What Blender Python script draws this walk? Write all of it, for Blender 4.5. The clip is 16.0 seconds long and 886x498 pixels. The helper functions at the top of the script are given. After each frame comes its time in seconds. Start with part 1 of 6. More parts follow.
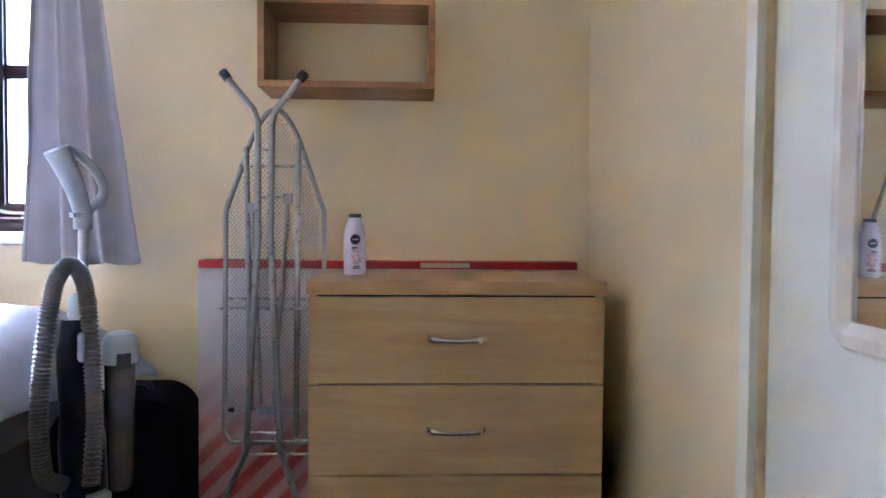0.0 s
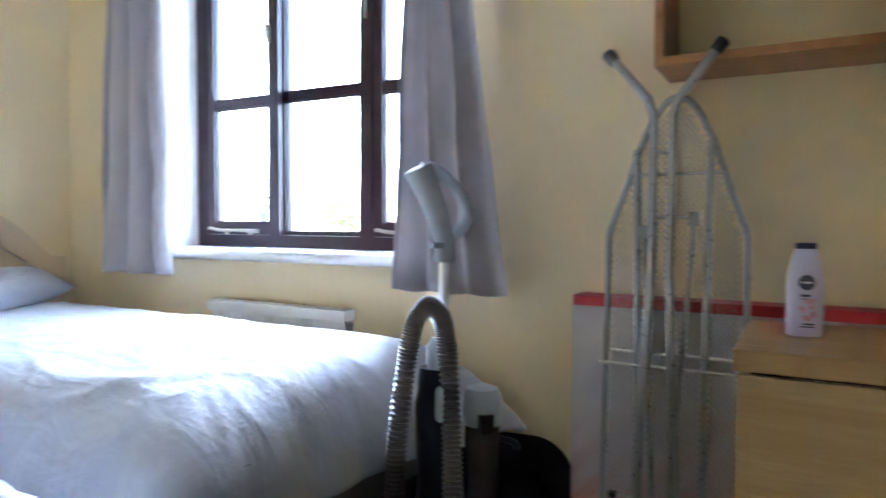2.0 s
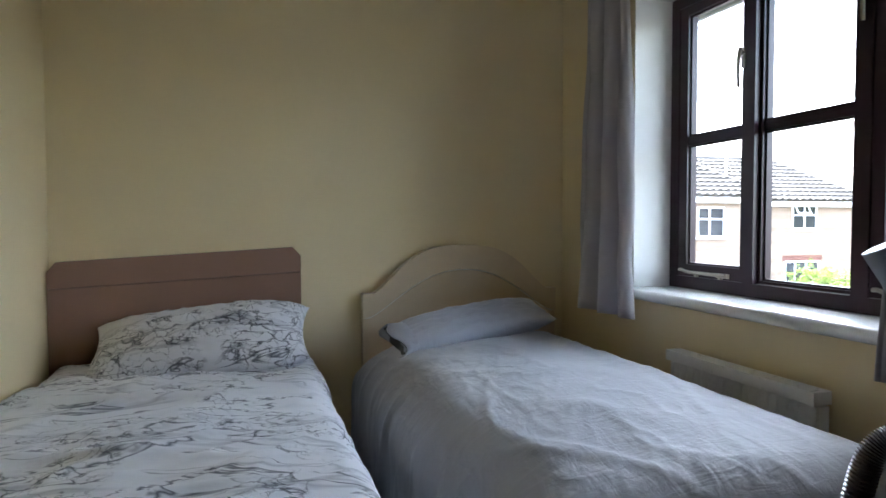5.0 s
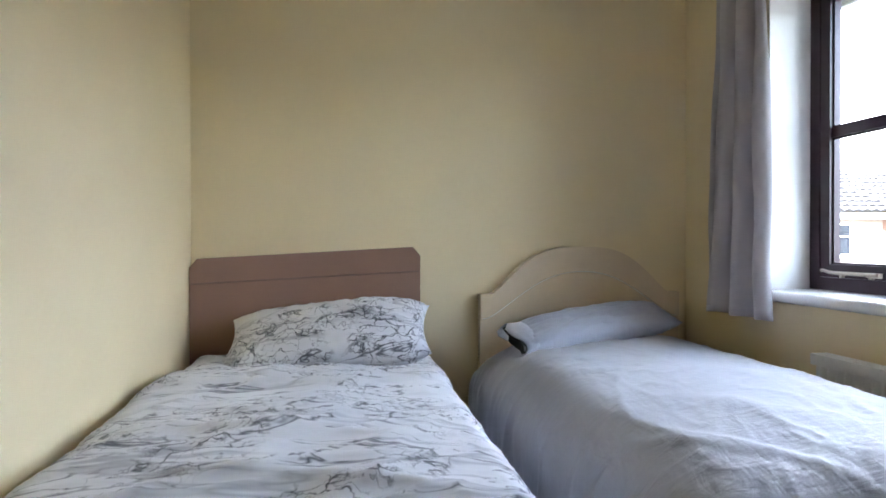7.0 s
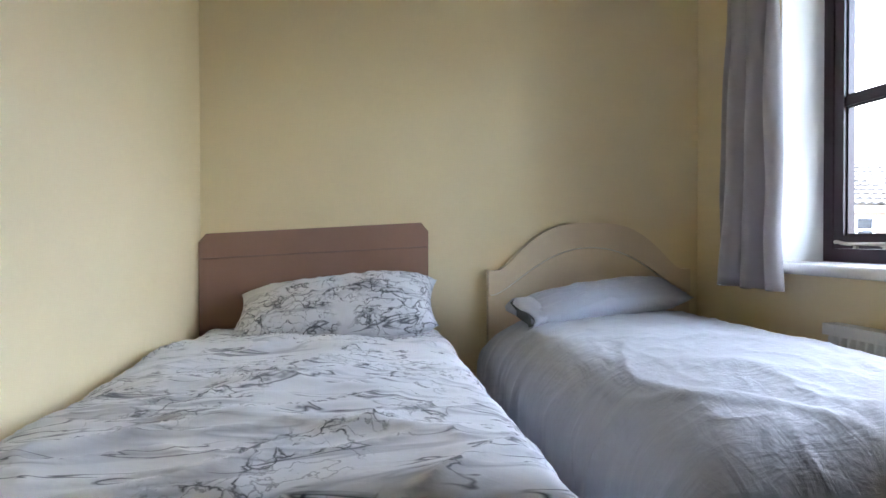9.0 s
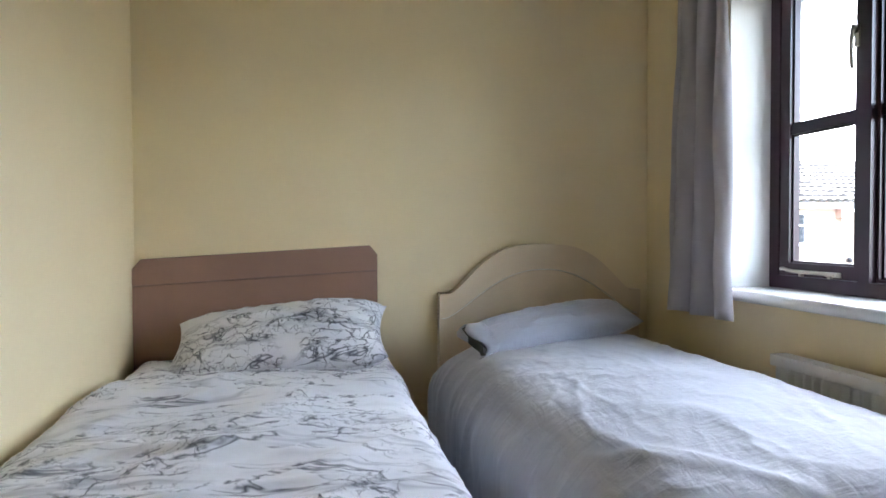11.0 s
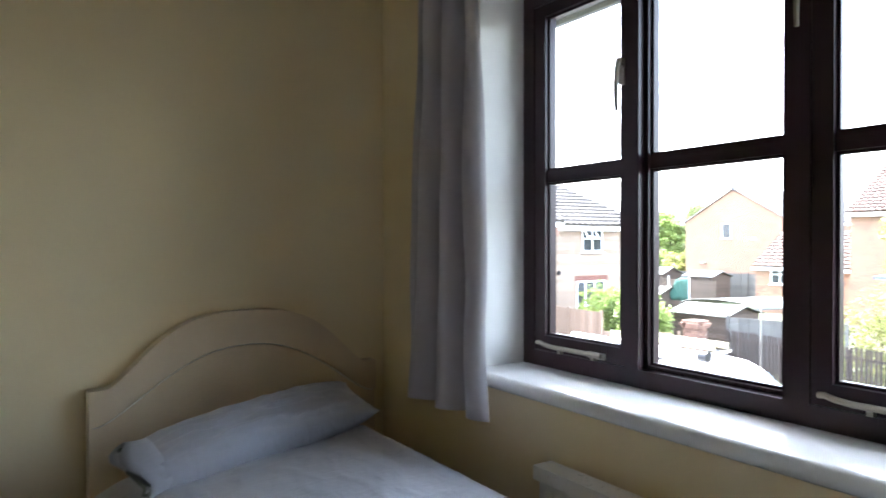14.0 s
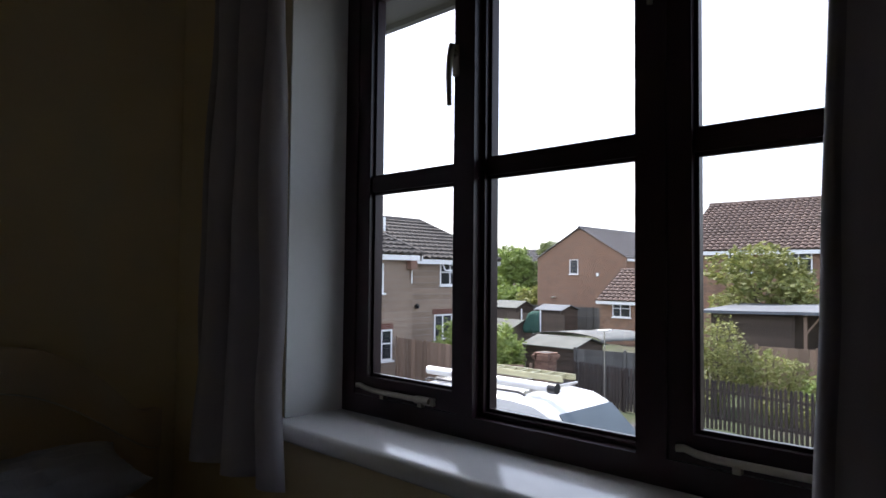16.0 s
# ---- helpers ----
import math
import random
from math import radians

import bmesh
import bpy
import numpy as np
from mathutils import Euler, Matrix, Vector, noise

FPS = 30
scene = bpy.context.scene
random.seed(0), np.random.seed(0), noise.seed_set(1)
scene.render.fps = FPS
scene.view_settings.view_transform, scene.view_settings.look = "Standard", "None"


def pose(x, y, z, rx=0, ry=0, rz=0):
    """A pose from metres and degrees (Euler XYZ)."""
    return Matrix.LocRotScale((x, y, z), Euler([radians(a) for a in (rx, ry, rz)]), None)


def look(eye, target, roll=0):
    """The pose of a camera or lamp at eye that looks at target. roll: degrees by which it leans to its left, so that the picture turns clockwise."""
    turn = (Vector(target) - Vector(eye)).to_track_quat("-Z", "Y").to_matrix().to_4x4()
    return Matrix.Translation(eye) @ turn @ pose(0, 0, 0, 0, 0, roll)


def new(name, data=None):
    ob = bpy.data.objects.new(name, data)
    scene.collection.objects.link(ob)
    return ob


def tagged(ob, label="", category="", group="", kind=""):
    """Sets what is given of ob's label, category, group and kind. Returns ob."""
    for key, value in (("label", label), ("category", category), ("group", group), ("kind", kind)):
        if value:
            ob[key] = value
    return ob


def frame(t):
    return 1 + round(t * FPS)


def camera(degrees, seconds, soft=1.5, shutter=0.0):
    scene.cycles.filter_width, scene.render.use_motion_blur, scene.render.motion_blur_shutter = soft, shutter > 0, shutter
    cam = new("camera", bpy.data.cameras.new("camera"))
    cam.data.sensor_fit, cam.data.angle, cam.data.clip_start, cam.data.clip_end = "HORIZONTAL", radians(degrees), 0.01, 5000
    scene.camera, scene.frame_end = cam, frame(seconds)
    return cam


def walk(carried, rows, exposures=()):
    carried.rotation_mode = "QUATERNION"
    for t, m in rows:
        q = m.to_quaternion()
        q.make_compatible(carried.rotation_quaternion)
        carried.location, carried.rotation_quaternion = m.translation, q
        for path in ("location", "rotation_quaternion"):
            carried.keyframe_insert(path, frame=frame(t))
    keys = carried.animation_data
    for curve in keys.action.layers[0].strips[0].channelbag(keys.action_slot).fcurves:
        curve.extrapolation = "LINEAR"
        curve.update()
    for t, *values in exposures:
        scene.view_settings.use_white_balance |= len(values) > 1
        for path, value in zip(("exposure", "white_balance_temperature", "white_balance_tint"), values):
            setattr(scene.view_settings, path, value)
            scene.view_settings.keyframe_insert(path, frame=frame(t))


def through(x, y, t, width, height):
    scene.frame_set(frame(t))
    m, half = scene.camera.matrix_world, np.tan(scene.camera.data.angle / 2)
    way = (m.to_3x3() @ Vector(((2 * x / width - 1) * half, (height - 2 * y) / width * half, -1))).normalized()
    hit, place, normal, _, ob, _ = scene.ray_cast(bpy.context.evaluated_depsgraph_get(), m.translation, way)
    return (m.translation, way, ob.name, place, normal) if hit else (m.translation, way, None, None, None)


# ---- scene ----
cam = camera(68.2, 16.0, shutter=0.4)
PATH = [
    (0, (0.184, 0.242, 0.984), (0.268, 2.239, 0.917), 0.5),
    (0.5, (0.172, 0.37, 0.994), (0.167, 2.369, 0.928), 0.6),
    (1, (0.136, 0.535, 0.992), (-0.04, 2.526, 0.931), 0.4),
    (1.5, (0.079, 0.639, 1.029), (-0.488, 2.555, 0.939), 0.4),
    (2, (0.001, 0.721, 1.057), (-0.954, 2.476, 0.972), 0.2),
    (2.5, (-0.008, 0.82, 1.06), (-1.39, 2.263, 0.981), 0.3),
    (3, (0.029, 0.936, 1.096), (-1.665, 1.996, 1.022), -0.1),
    (3.5, (0.061, 0.963, 1.148), (-1.736, 1.838, 1.075), -0.2),
    (4, (0.056, 0.973, 1.207), (-1.786, 1.748, 1.128), -0.2),
    (6.5, (0.041, 0.912, 1.2), (-1.926, 1.269, 1.158), -0.1),
    (7, (0.032, 0.887, 1.127), (-1.945, 1.187, 1.106), -0.1),
    (7.5, (0.028, 0.888, 1.066), (-1.956, 1.135, 1.042), -0.1),
    (8, (0.035, 0.898, 1.036), (-1.952, 1.127, 1.006), -0.1),
    (10.5, (-0.015, 0.94, 1.087), (-1.983, 1.293, 1.04), -0.3),
    (11, (-0.042, 0.93, 1.163), (-2.0, 1.333, 1.108), -0.3),
    (11.5, (-0.061, 0.898, 1.217), (-2.004, 1.372, 1.166), -0.3),
    (12, (-0.098, 0.886, 1.28), (-2.001, 1.499, 1.213), -0.4),
    (12.5, (-0.197, 0.93, 1.292), (-2.063, 1.645, 1.229), -0.4),
    (13, (-0.348, 1.085, 1.321), (-2.19, 1.862, 1.24), -0.6),
    (13.5, (-0.483, 1.173, 1.326), (-2.276, 2.057, 1.263), -0.5),
    (14, (-0.615, 1.264, 1.319), (-2.277, 2.376, 1.296), -0.1),
    (14.5, (-0.711, 1.387, 1.326), (-2.282, 2.626, 1.315), -0.3),
    (15, (-0.768, 1.484, 1.311), (-2.257, 2.819, 1.338), 0.2),
    (15.5, (-0.788, 1.526, 1.301), (-2.216, 2.925, 1.355), 0.1),
    (16, (-0.799, 1.556, 1.289), (-2.19, 2.99, 1.37), 0.6),
]
EXPOSURES = [(0.0, 7.55, 5080, 21), (1.0, 7.95, 4900, 22), (1.5, 7.7, 5180, 17), (2.0, 6.95, 5300, 9), (2.5, 5.9, 5950, 6), (3.0, 5.0, 6150, 4), (3.5, 4.6, 6150, 5), (4.2, 4.6, 6200, 5),
             (6.5, 5.55, 6050, 10), (8.0, 5.68, 6050, 10), (11.0, 5.62, 6250, 10), (12.5, 5.25, 6350, 10), (13.5, 4.95, 6350, 9), (14.0, 4.7, 6250, 8), (14.5, 3.95, 6150, 9), (15.0, 3.18, 6150, 10), (15.5, 2.65, 6250, 11), (16.0, 2.0, 6400, 13)]
walk(cam, [(t, look(eye, target, roll)) for t, eye, target, roll in PATH], EXPOSURES)

# world, sun
world = bpy.data.worlds.new("sky")
scene.world = world
world.use_nodes = True
wn = world.node_tree.nodes
sky = wn.new("ShaderNodeTexSky")
sky.sky_type, sky.sun_disc = "NISHITA", False
SUN_EL, SUN_AZ = radians(54), radians(-82)
sky.sun_elevation, sky.sun_rotation = SUN_EL, SUN_AZ
sky.air_density, sky.dust_density, sky.ozone_density = 1.0, 3.0, 1.0
wn["Background"].inputs["Strength"].default_value = 0.15
# thin bright summer cloud over the whole sky, with blue showing through
cloud_at = wn.new("ShaderNodeTexCoord")
cloud_noise = wn.new("ShaderNodeTexNoise")
cloud_noise.inputs["Scale"].default_value, cloud_noise.inputs["Detail"].default_value = 2.2, 5.0
cloud_cover = wn.new("ShaderNodeMapRange")
cloud_cover.inputs["From Min"].default_value, cloud_cover.inputs["From Max"].default_value = 0.35, 0.65
cloud_cover.inputs["To Min"].default_value, cloud_cover.inputs["To Max"].default_value = 0.35, 0.8
cloud_mix = wn.new("ShaderNodeMix")
cloud_mix.data_type = "RGBA"
cloud_mix.inputs[7].default_value = (3.25, 3.5, 3.95, 1.0)
wl = world.node_tree.links
wl.new(cloud_at.outputs["Generated"], cloud_noise.inputs["Vector"])
wl.new(cloud_noise.outputs["Fac"], cloud_cover.inputs["Value"])
wl.new(cloud_cover.outputs[0], cloud_mix.inputs[0])
wl.new(sky.outputs[0], cloud_mix.inputs[6])
wl.new(cloud_mix.outputs[2], wn["Background"].inputs["Color"])
sun_lamp = bpy.data.lights.new("sun", "SUN")
sun_lamp.energy, sun_lamp.angle, sun_lamp.color = 2.0, radians(0.53), (1.0, 0.97, 0.91)
sun = new("sun", sun_lamp)
SUN_TO = Vector((math.sin(SUN_AZ) * math.cos(SUN_EL), math.cos(SUN_AZ) * math.cos(SUN_EL), math.sin(SUN_EL)))
sun.matrix_world = look((30, 0, 30), Vector((30, 0, 30)) - SUN_TO)


# ---- materials ----
def nodes_of(name):
    m = bpy.data.materials.new(name)
    m.use_nodes = True
    nt = m.node_tree
    return m, nt, nt.nodes["Principled BSDF"]


def add(nt, kind, **values):
    n = nt.nodes.new(kind)
    for key, value in values.items():
        n.inputs[key.replace("_", " ")].default_value = value
    return n


def mixed(nt, fac, a, b, mode="MIX"):
    n = nt.nodes.new("ShaderNodeMix")
    n.data_type, n.blend_type = "RGBA", mode
    for sock, v in ((n.inputs[0], fac), (n.inputs[6], a), (n.inputs[7], b)):
        if hasattr(v, "is_output"):
            nt.links.new(v, sock)
        elif isinstance(v, (int, float)):
            sock.default_value = v
        else:
            sock.default_value = (*v, 1.0)
    return n.outputs[2]


def ramp(nt, fac, stops):
    n = nt.nodes.new("ShaderNodeValToRGB")
    while len(n.color_ramp.elements) < len(stops):
        n.color_ramp.elements.new(0.5)
    for e, (p, c) in zip(n.color_ramp.elements, stops):
        e.position, e.color = p, (c, c, c, 1.0) if isinstance(c, (int, float)) else (*c, 1.0)
    nt.links.new(fac, n.inputs[0])
    return n.outputs[0]


def coords(nt, scale=(1, 1, 1), turn=(0, 0, 0), space="Object"):
    tc = nt.nodes.new("ShaderNodeTexCoord")
    mp = nt.nodes.new("ShaderNodeMapping")
    mp.inputs["Scale"].default_value = scale
    mp.inputs["Rotation"].default_value = turn
    nt.links.new(tc.outputs[space], mp.inputs[0])
    return mp.outputs[0]


def noisy(nt, vec, scale, detail=4.0, rough=0.55, warp=0.0):
    n = nt.nodes.new("ShaderNodeTexNoise")
    n.inputs["Scale"].default_value, n.inputs["Detail"].default_value = scale, detail
    n.inputs["Roughness"].default_value, n.inputs["Distortion"].default_value = rough, warp
    nt.links.new(vec, n.inputs["Vector"])
    return n.outputs["Fac"]


def bumped(nt, bsdf, height, strength, dist=0.002):
    b = nt.nodes.new("ShaderNodeBump")
    b.inputs["Strength"].default_value, b.inputs["Distance"].default_value = strength, dist
    nt.links.new(height, b.inputs["Height"])
    nt.links.new(b.outputs[0], bsdf.inputs["Normal"])
    return b


def plain(name, colour, rough=0.5, metal=0.0, vary=0.12, big=1.5, fine=60.0, bump=0.15, stretch=(1, 1, 1), dist=0.001, per_piece=0.0):
    """A surface with slow stains, fine grain and fine relief."""
    m, nt, b = nodes_of(name)
    vec = coords(nt, stretch)
    slow, grain = noisy(nt, vec, big), noisy(nt, vec, fine, 6.0)
    dark = tuple(c * (1 - vary) for c in colour)
    light = tuple(min(1.0, c * (1 + vary)) for c in colour)
    col = mixed(nt, ramp(nt, slow, [(0.3, 0.0), (0.7, 1.0)]), dark, light)
    col = mixed(nt, ramp(nt, grain, [(0.35, 0.0), (0.65, vary)]), col, dark)
    if per_piece:
        oi = nt.nodes.new("ShaderNodeObjectInfo")
        hsv = nt.nodes.new("ShaderNodeHueSaturation")
        mr = nt.nodes.new("ShaderNodeMapRange")
        mr.inputs["To Min"].default_value, mr.inputs["To Max"].default_value = 1 - per_piece, 1 + per_piece
        nt.links.new(oi.outputs["Random"], mr.inputs["Value"])
        nt.links.new(mr.outputs[0], hsv.inputs["Value"])
        nt.links.new(col, hsv.inputs["Color"])
        col = hsv.outputs[0]
    nt.links.new(col, b.inputs["Base Color"])
    rr = nt.nodes.new("ShaderNodeMapRange")
    rr.inputs["To Min"].default_value, rr.inputs["To Max"].default_value = max(0.02, rough - 0.1), min(1.0, rough + 0.1)
    nt.links.new(grain, rr.inputs["Value"])
    nt.links.new(rr.outputs[0], b.inputs["Roughness"])
    b.inputs["Metallic"].default_value = metal
    if bump:
        bumped(nt, b, grain, bump, dist)
    return m


def wood_mat(name, colour, dark, along, rough=0.4, scale=1.0):
    """Wood or wood-print laminate, with the grain along one axis ("x", "y" or "z")."""
    m, nt, b = nodes_of(name)
    st = {"x": (1.2, 14, 14), "y": (14, 1.2, 14), "z": (14, 14, 1.2)}[along]
    vec = coords(nt, tuple(s * scale for s in st))
    rings = noisy(nt, vec, 1.6, 3.0, 0.5, 0.6)
    pores = noisy(nt, coords(nt, tuple(s * scale * 7 for s in st)), 2.0, 4.0)
    slow = noisy(nt, coords(nt), 1.3, 2.0)
    col = mixed(nt, ramp(nt, rings, [(0.32, 0.0), (0.5, 0.55), (0.68, 1.0)]), dark, colour)
    col = mixed(nt, ramp(nt, pores, [(0.45, 0.0), (0.62, 0.45)]), col, dark)
    col = mixed(nt, ramp(nt, slow, [(0.35, 0.0), (0.75, 0.15)]), col, tuple(c * 0.75 for c in colour))
    nt.links.new(col, b.inputs["Base Color"])
    b.inputs["Roughness"].default_value = rough
    bumped(nt, b, pores, 0.12, 0.0006)
    return m


def fabric_mat(name, colour, rough=0.9, weave=900.0, vary=0.08, sheen=0.3, through=0.0, crease=0.0):
    m, nt, b = nodes_of(name)
    vec = coords(nt)
    slow, weft = noisy(nt, vec, 3.0, 3.0), noisy(nt, vec, weave, 2.0)
    col = mixed(nt, ramp(nt, slow, [(0.3, 0.0), (0.7, 1.0)]), tuple(c * (1 - vary) for c in colour), tuple(min(1, c * (1 + vary)) for c in colour))
    col = mixed(nt, ramp(nt, weft, [(0.4, 0.0), (0.6, 0.18)]), col, tuple(c * 0.7 for c in colour))
    nt.links.new(col, b.inputs["Base Color"])
    b.inputs["Roughness"].default_value = rough
    b.inputs["Sheen Weight"].default_value = sheen
    weave_bump = bumped(nt, b, weft, 0.25, 0.0006)
    if crease:
        # fine creases in two slanting directions
        one = noisy(nt, coords(nt, (9, 26, 9), (0, 0, radians(35))), 1.0, 5.0, 0.6, 1.0)
        two = noisy(nt, coords(nt, (30, 8, 10), (0, 0, radians(-20))), 0.8, 5.0, 0.6, 1.2)
        both = nt.nodes.new("ShaderNodeMath")
        nt.links.new(one, both.inputs[0])
        nt.links.new(two, both.inputs[1])
        cb = nt.nodes.new("ShaderNodeBump")
        cb.inputs["Strength"].default_value, cb.inputs["Distance"].default_value = crease, 0.012
        nt.links.new(both.outputs[0], cb.inputs["Height"])
        nt.links.new(cb.outputs[0], weave_bump.inputs["Normal"])
    if through:
        tl = nt.nodes.new("ShaderNodeBsdfTranslucent")
        ms = nt.nodes.new("ShaderNodeMixShader")
        ms.inputs[0].default_value = through
        nt.links.new(col, tl.inputs["Color"])
        nt.links.new(b.outputs[0], ms.inputs[1])
        nt.links.new(tl.outputs[0], ms.inputs[2])
        nt.links.new(ms.outputs[0], nt.nodes["Material Output"].inputs["Surface"])
    return m


def glass_mat(name, tint=(1, 1, 1)):
    m, nt, b = nodes_of(name)
    tr = nt.nodes.new("ShaderNodeBsdfTransparent")
    gl = nt.nodes.new("ShaderNodeBsdfGlossy")
    fr = nt.nodes.new("ShaderNodeLayerWeight")
    pw = nt.nodes.new("ShaderNodeMath")
    pw.operation = "POWER"
    pw.inputs[1].default_value = 4.0
    gain = nt.nodes.new("ShaderNodeMapRange")
    gain.inputs["To Min"].default_value, gain.inputs["To Max"].default_value = 0.03, 0.7
    nt.links.new(fr.outputs["Facing"], pw.inputs[0])
    nt.links.new(pw.outputs[0], gain.inputs["Value"])
    ms = nt.nodes.new("ShaderNodeMixShader")
    tr.inputs["Color"].default_value = (*tint, 1)
    gl.inputs["Roughness"].default_value = 0.02
    nt.links.new(gain.outputs[0], ms.inputs[0])
    nt.links.new(tr.outputs[0], ms.inputs[1])
    nt.links.new(gl.outputs[0], ms.inputs[2])
    nt.links.new(ms.outputs[0], nt.nodes["Material Output"].inputs["Surface"])
    return m


def marble_cloth(name, crackle=0.0):
    """White cotton printed with long wavy grey bands and broken black marble veins; crackle spreads the veins."""
    m, nt, b = nodes_of(name)
    vec = coords(nt)

    def bands(scale, wide, soft, warp):
        n = noisy(nt, coords(nt, scale), 1.0, 3.0, 0.5, warp)
        away = nt.nodes.new("ShaderNodeMath")
        away.operation = "SUBTRACT"
        away.inputs[1].default_value = 0.5
        nt.links.new(n, away.inputs[0])
        size = nt.nodes.new("ShaderNodeMath")
        size.operation = "ABSOLUTE"
        nt.links.new(away.outputs[0], size.inputs[0])
        return ramp(nt, size.outputs[0], [(0.0, 1.0), (wide, 0.75), (wide + soft, 0.0)])

    def veins(scale, wide, source):
        v = nt.nodes.new("ShaderNodeTexVoronoi")
        v.feature = "DISTANCE_TO_EDGE"
        v.inputs["Scale"].default_value = scale
        nt.links.new(source, v.inputs["Vector"])
        return ramp(nt, v.outputs["Distance"], [(0.0, 1.0), (wide, 0.0)])
    nz = nt.nodes.new("ShaderNodeTexNoise")
    nz.inputs["Scale"].default_value, nz.inputs["Detail"].default_value = 9.0, 6.0
    nt.links.new(vec, nz.inputs["Vector"])
    warp = mixed(nt, 0.14, coords(nt, (1.35, 0.7, 1.2)), nz.outputs["Color"], "LINEAR_LIGHT")
    col = mixed(nt, ramp(nt, noisy(nt, vec, 6.0, 4.0), [(0.4, 0.0), (0.7, 0.3)]), (0.73, 0.725, 0.75), (0.60, 0.60, 0.645))
    # broad soft grey bands across the bed
    where = ramp(nt, noisy(nt, vec, 3.2, 2.0), [(0.38, 0.0), (0.52, 0.7)])
    col = mixed(nt, mixed(nt, 1.0, bands((8.5, 1.5, 6.0), 0.008, 0.026, 0.6), where, "MULTIPLY"), col, (0.33, 0.33, 0.37))
    # thin darker lines
    where = ramp(nt, noisy(nt, coords(nt, (1.4, 1, 1)), 5.0, 2.0), [(0.40, 0.0), (0.48, 1.0)])
    col = mixed(nt, mixed(nt, 1.0, bands((14.0, 3.0, 10.0), 0.006, 0.014, 1.0), where, "MULTIPLY"), col, (0.10, 0.10, 0.125))
    # broken black crackle in loose clusters
    low = 0.50 - 0.09 * crackle
    where = ramp(nt, noisy(nt, vec, 4.2, 3.0), [(low, 0.0), (low + 0.07, 1.0)])
    broken = ramp(nt, noisy(nt, vec, 30.0, 2.0), [(0.36, 0.15), (0.52, 1.0)])
    crack = mixed(nt, 1.0, mixed(nt, 1.0, veins(7.5, 0.045, warp), where, "MULTIPLY"), broken, "MULTIPLY")
    col = mixed(nt, crack, col, (0.03, 0.03, 0.045))
    fine = mixed(nt, 1.0, mixed(nt, 1.0, veins(14.0, 0.04, warp), where, "MULTIPLY"), broken, "MULTIPLY")
    col = mixed(nt, ramp(nt, fine, [(0.0, 0.0), (1.0, 0.7)]), col, (0.10, 0.10, 0.125))
    nt.links.new(col, b.inputs["Base Color"])
    b.inputs["Roughness"].default_value = 0.85
    b.inputs["Sheen Weight"].default_value = 0.15
    bumped(nt, b, noisy(nt, coords(nt, (1.6, 0.6, 1.0)), 14.0, 4.0), 0.22, 0.010)
    return m


def brick_mat(name, one, two, mortar, scale=1.0, turn=(radians(90), 0, 0), blotch=0.45):
    m, nt, b = nodes_of(name)
    tc = coords(nt, (1, 1, 1), turn)
    br = nt.nodes.new("ShaderNodeTexBrick")
    br.inputs["Color1"].default_value, br.inputs["Color2"].default_value, br.inputs["Mortar"].default_value = (*one, 1), (*two, 1), (*mortar, 1)
    br.inputs["Scale"].default_value = scale
    br.inputs["Mortar Size"].default_value = 0.01
    br.inputs["Brick Width"].default_value, br.inputs["Row Height"].default_value = 0.225, 0.075
    nt.links.new(tc, br.inputs["Vector"])
    slow = noisy(nt, coords(nt), 0.5, 5.0)
    col = mixed(nt, ramp(nt, slow, [(0.35, 0.0), (0.7, 0.3)]), br.outputs["Color"], tuple(c * 0.5 for c in one))
    col = mixed(nt, ramp(nt, noisy(nt, coords(nt, (1, 1, 3)), 2.6, 6.0, 0.7), [(0.42, 0.0), (0.62, blotch)]), col, tuple(c * 1.45 for c in two))
    nt.links.new(col, b.inputs["Base Color"])
    b.inputs["Roughness"].default_value = 0.9
    bumped(nt, b, br.outputs["Fac"], -0.5, 0.006)
    return m


def leaf_mat(name, colour, light):
    m, nt, b = nodes_of(name)
    col = mixed(nt, ramp(nt, noisy(nt, coords(nt), 3.0, 4.0), [(0.35, 0.0), (0.65, 1.0)]), colour, light)
    nt.links.new(col, b.inputs["Base Color"])
    b.inputs["Roughness"].default_value = 0.6
    tl = nt.nodes.new("ShaderNodeBsdfTranslucent")
    ms = nt.nodes.new("ShaderNodeMixShader")
    ms.inputs[0].default_value = 0.4
    nt.links.new(col, tl.inputs["Color"])
    nt.links.new(b.outputs[0], ms.inputs[1])
    nt.links.new(tl.outputs[0], ms.inputs[2])
    nt.links.new(ms.outputs[0], nt.nodes["Material Output"].inputs["Surface"])
    return m


M_WALL = plain("cream_emulsion", (0.79, 0.65, 0.40), 0.75, vary=0.05, big=1.2, fine=140, bump=0.12, dist=0.0012)
M_WHITE = plain("white_emulsion", (0.84, 0.83, 0.79), 0.6, vary=0.04, fine=120, bump=0.1)
M_GLOSS = plain("white_gloss", (0.80, 0.79, 0.76), 0.16, vary=0.04, big=3, fine=30, bump=0.06)
M_DOOR = plain("cream_door_paint", (0.78, 0.75, 0.62), 0.4, vary=0.04, big=2, fine=50, bump=0.06)
M_FRAME = plain("dark_stained_timber", (0.028, 0.0125, 0.017), 0.28, vary=0.12, big=2, fine=8, bump=0.0, stretch=(1, 1, 0.3))
for _link in list(M_FRAME.node_tree.nodes["Principled BSDF"].inputs["Roughness"].links):
    M_FRAME.node_tree.links.remove(_link)
M_FRAME.node_tree.nodes["Principled BSDF"].inputs["Roughness"].default_value = 0.3
M_GLASS = glass_mat("window_glass")
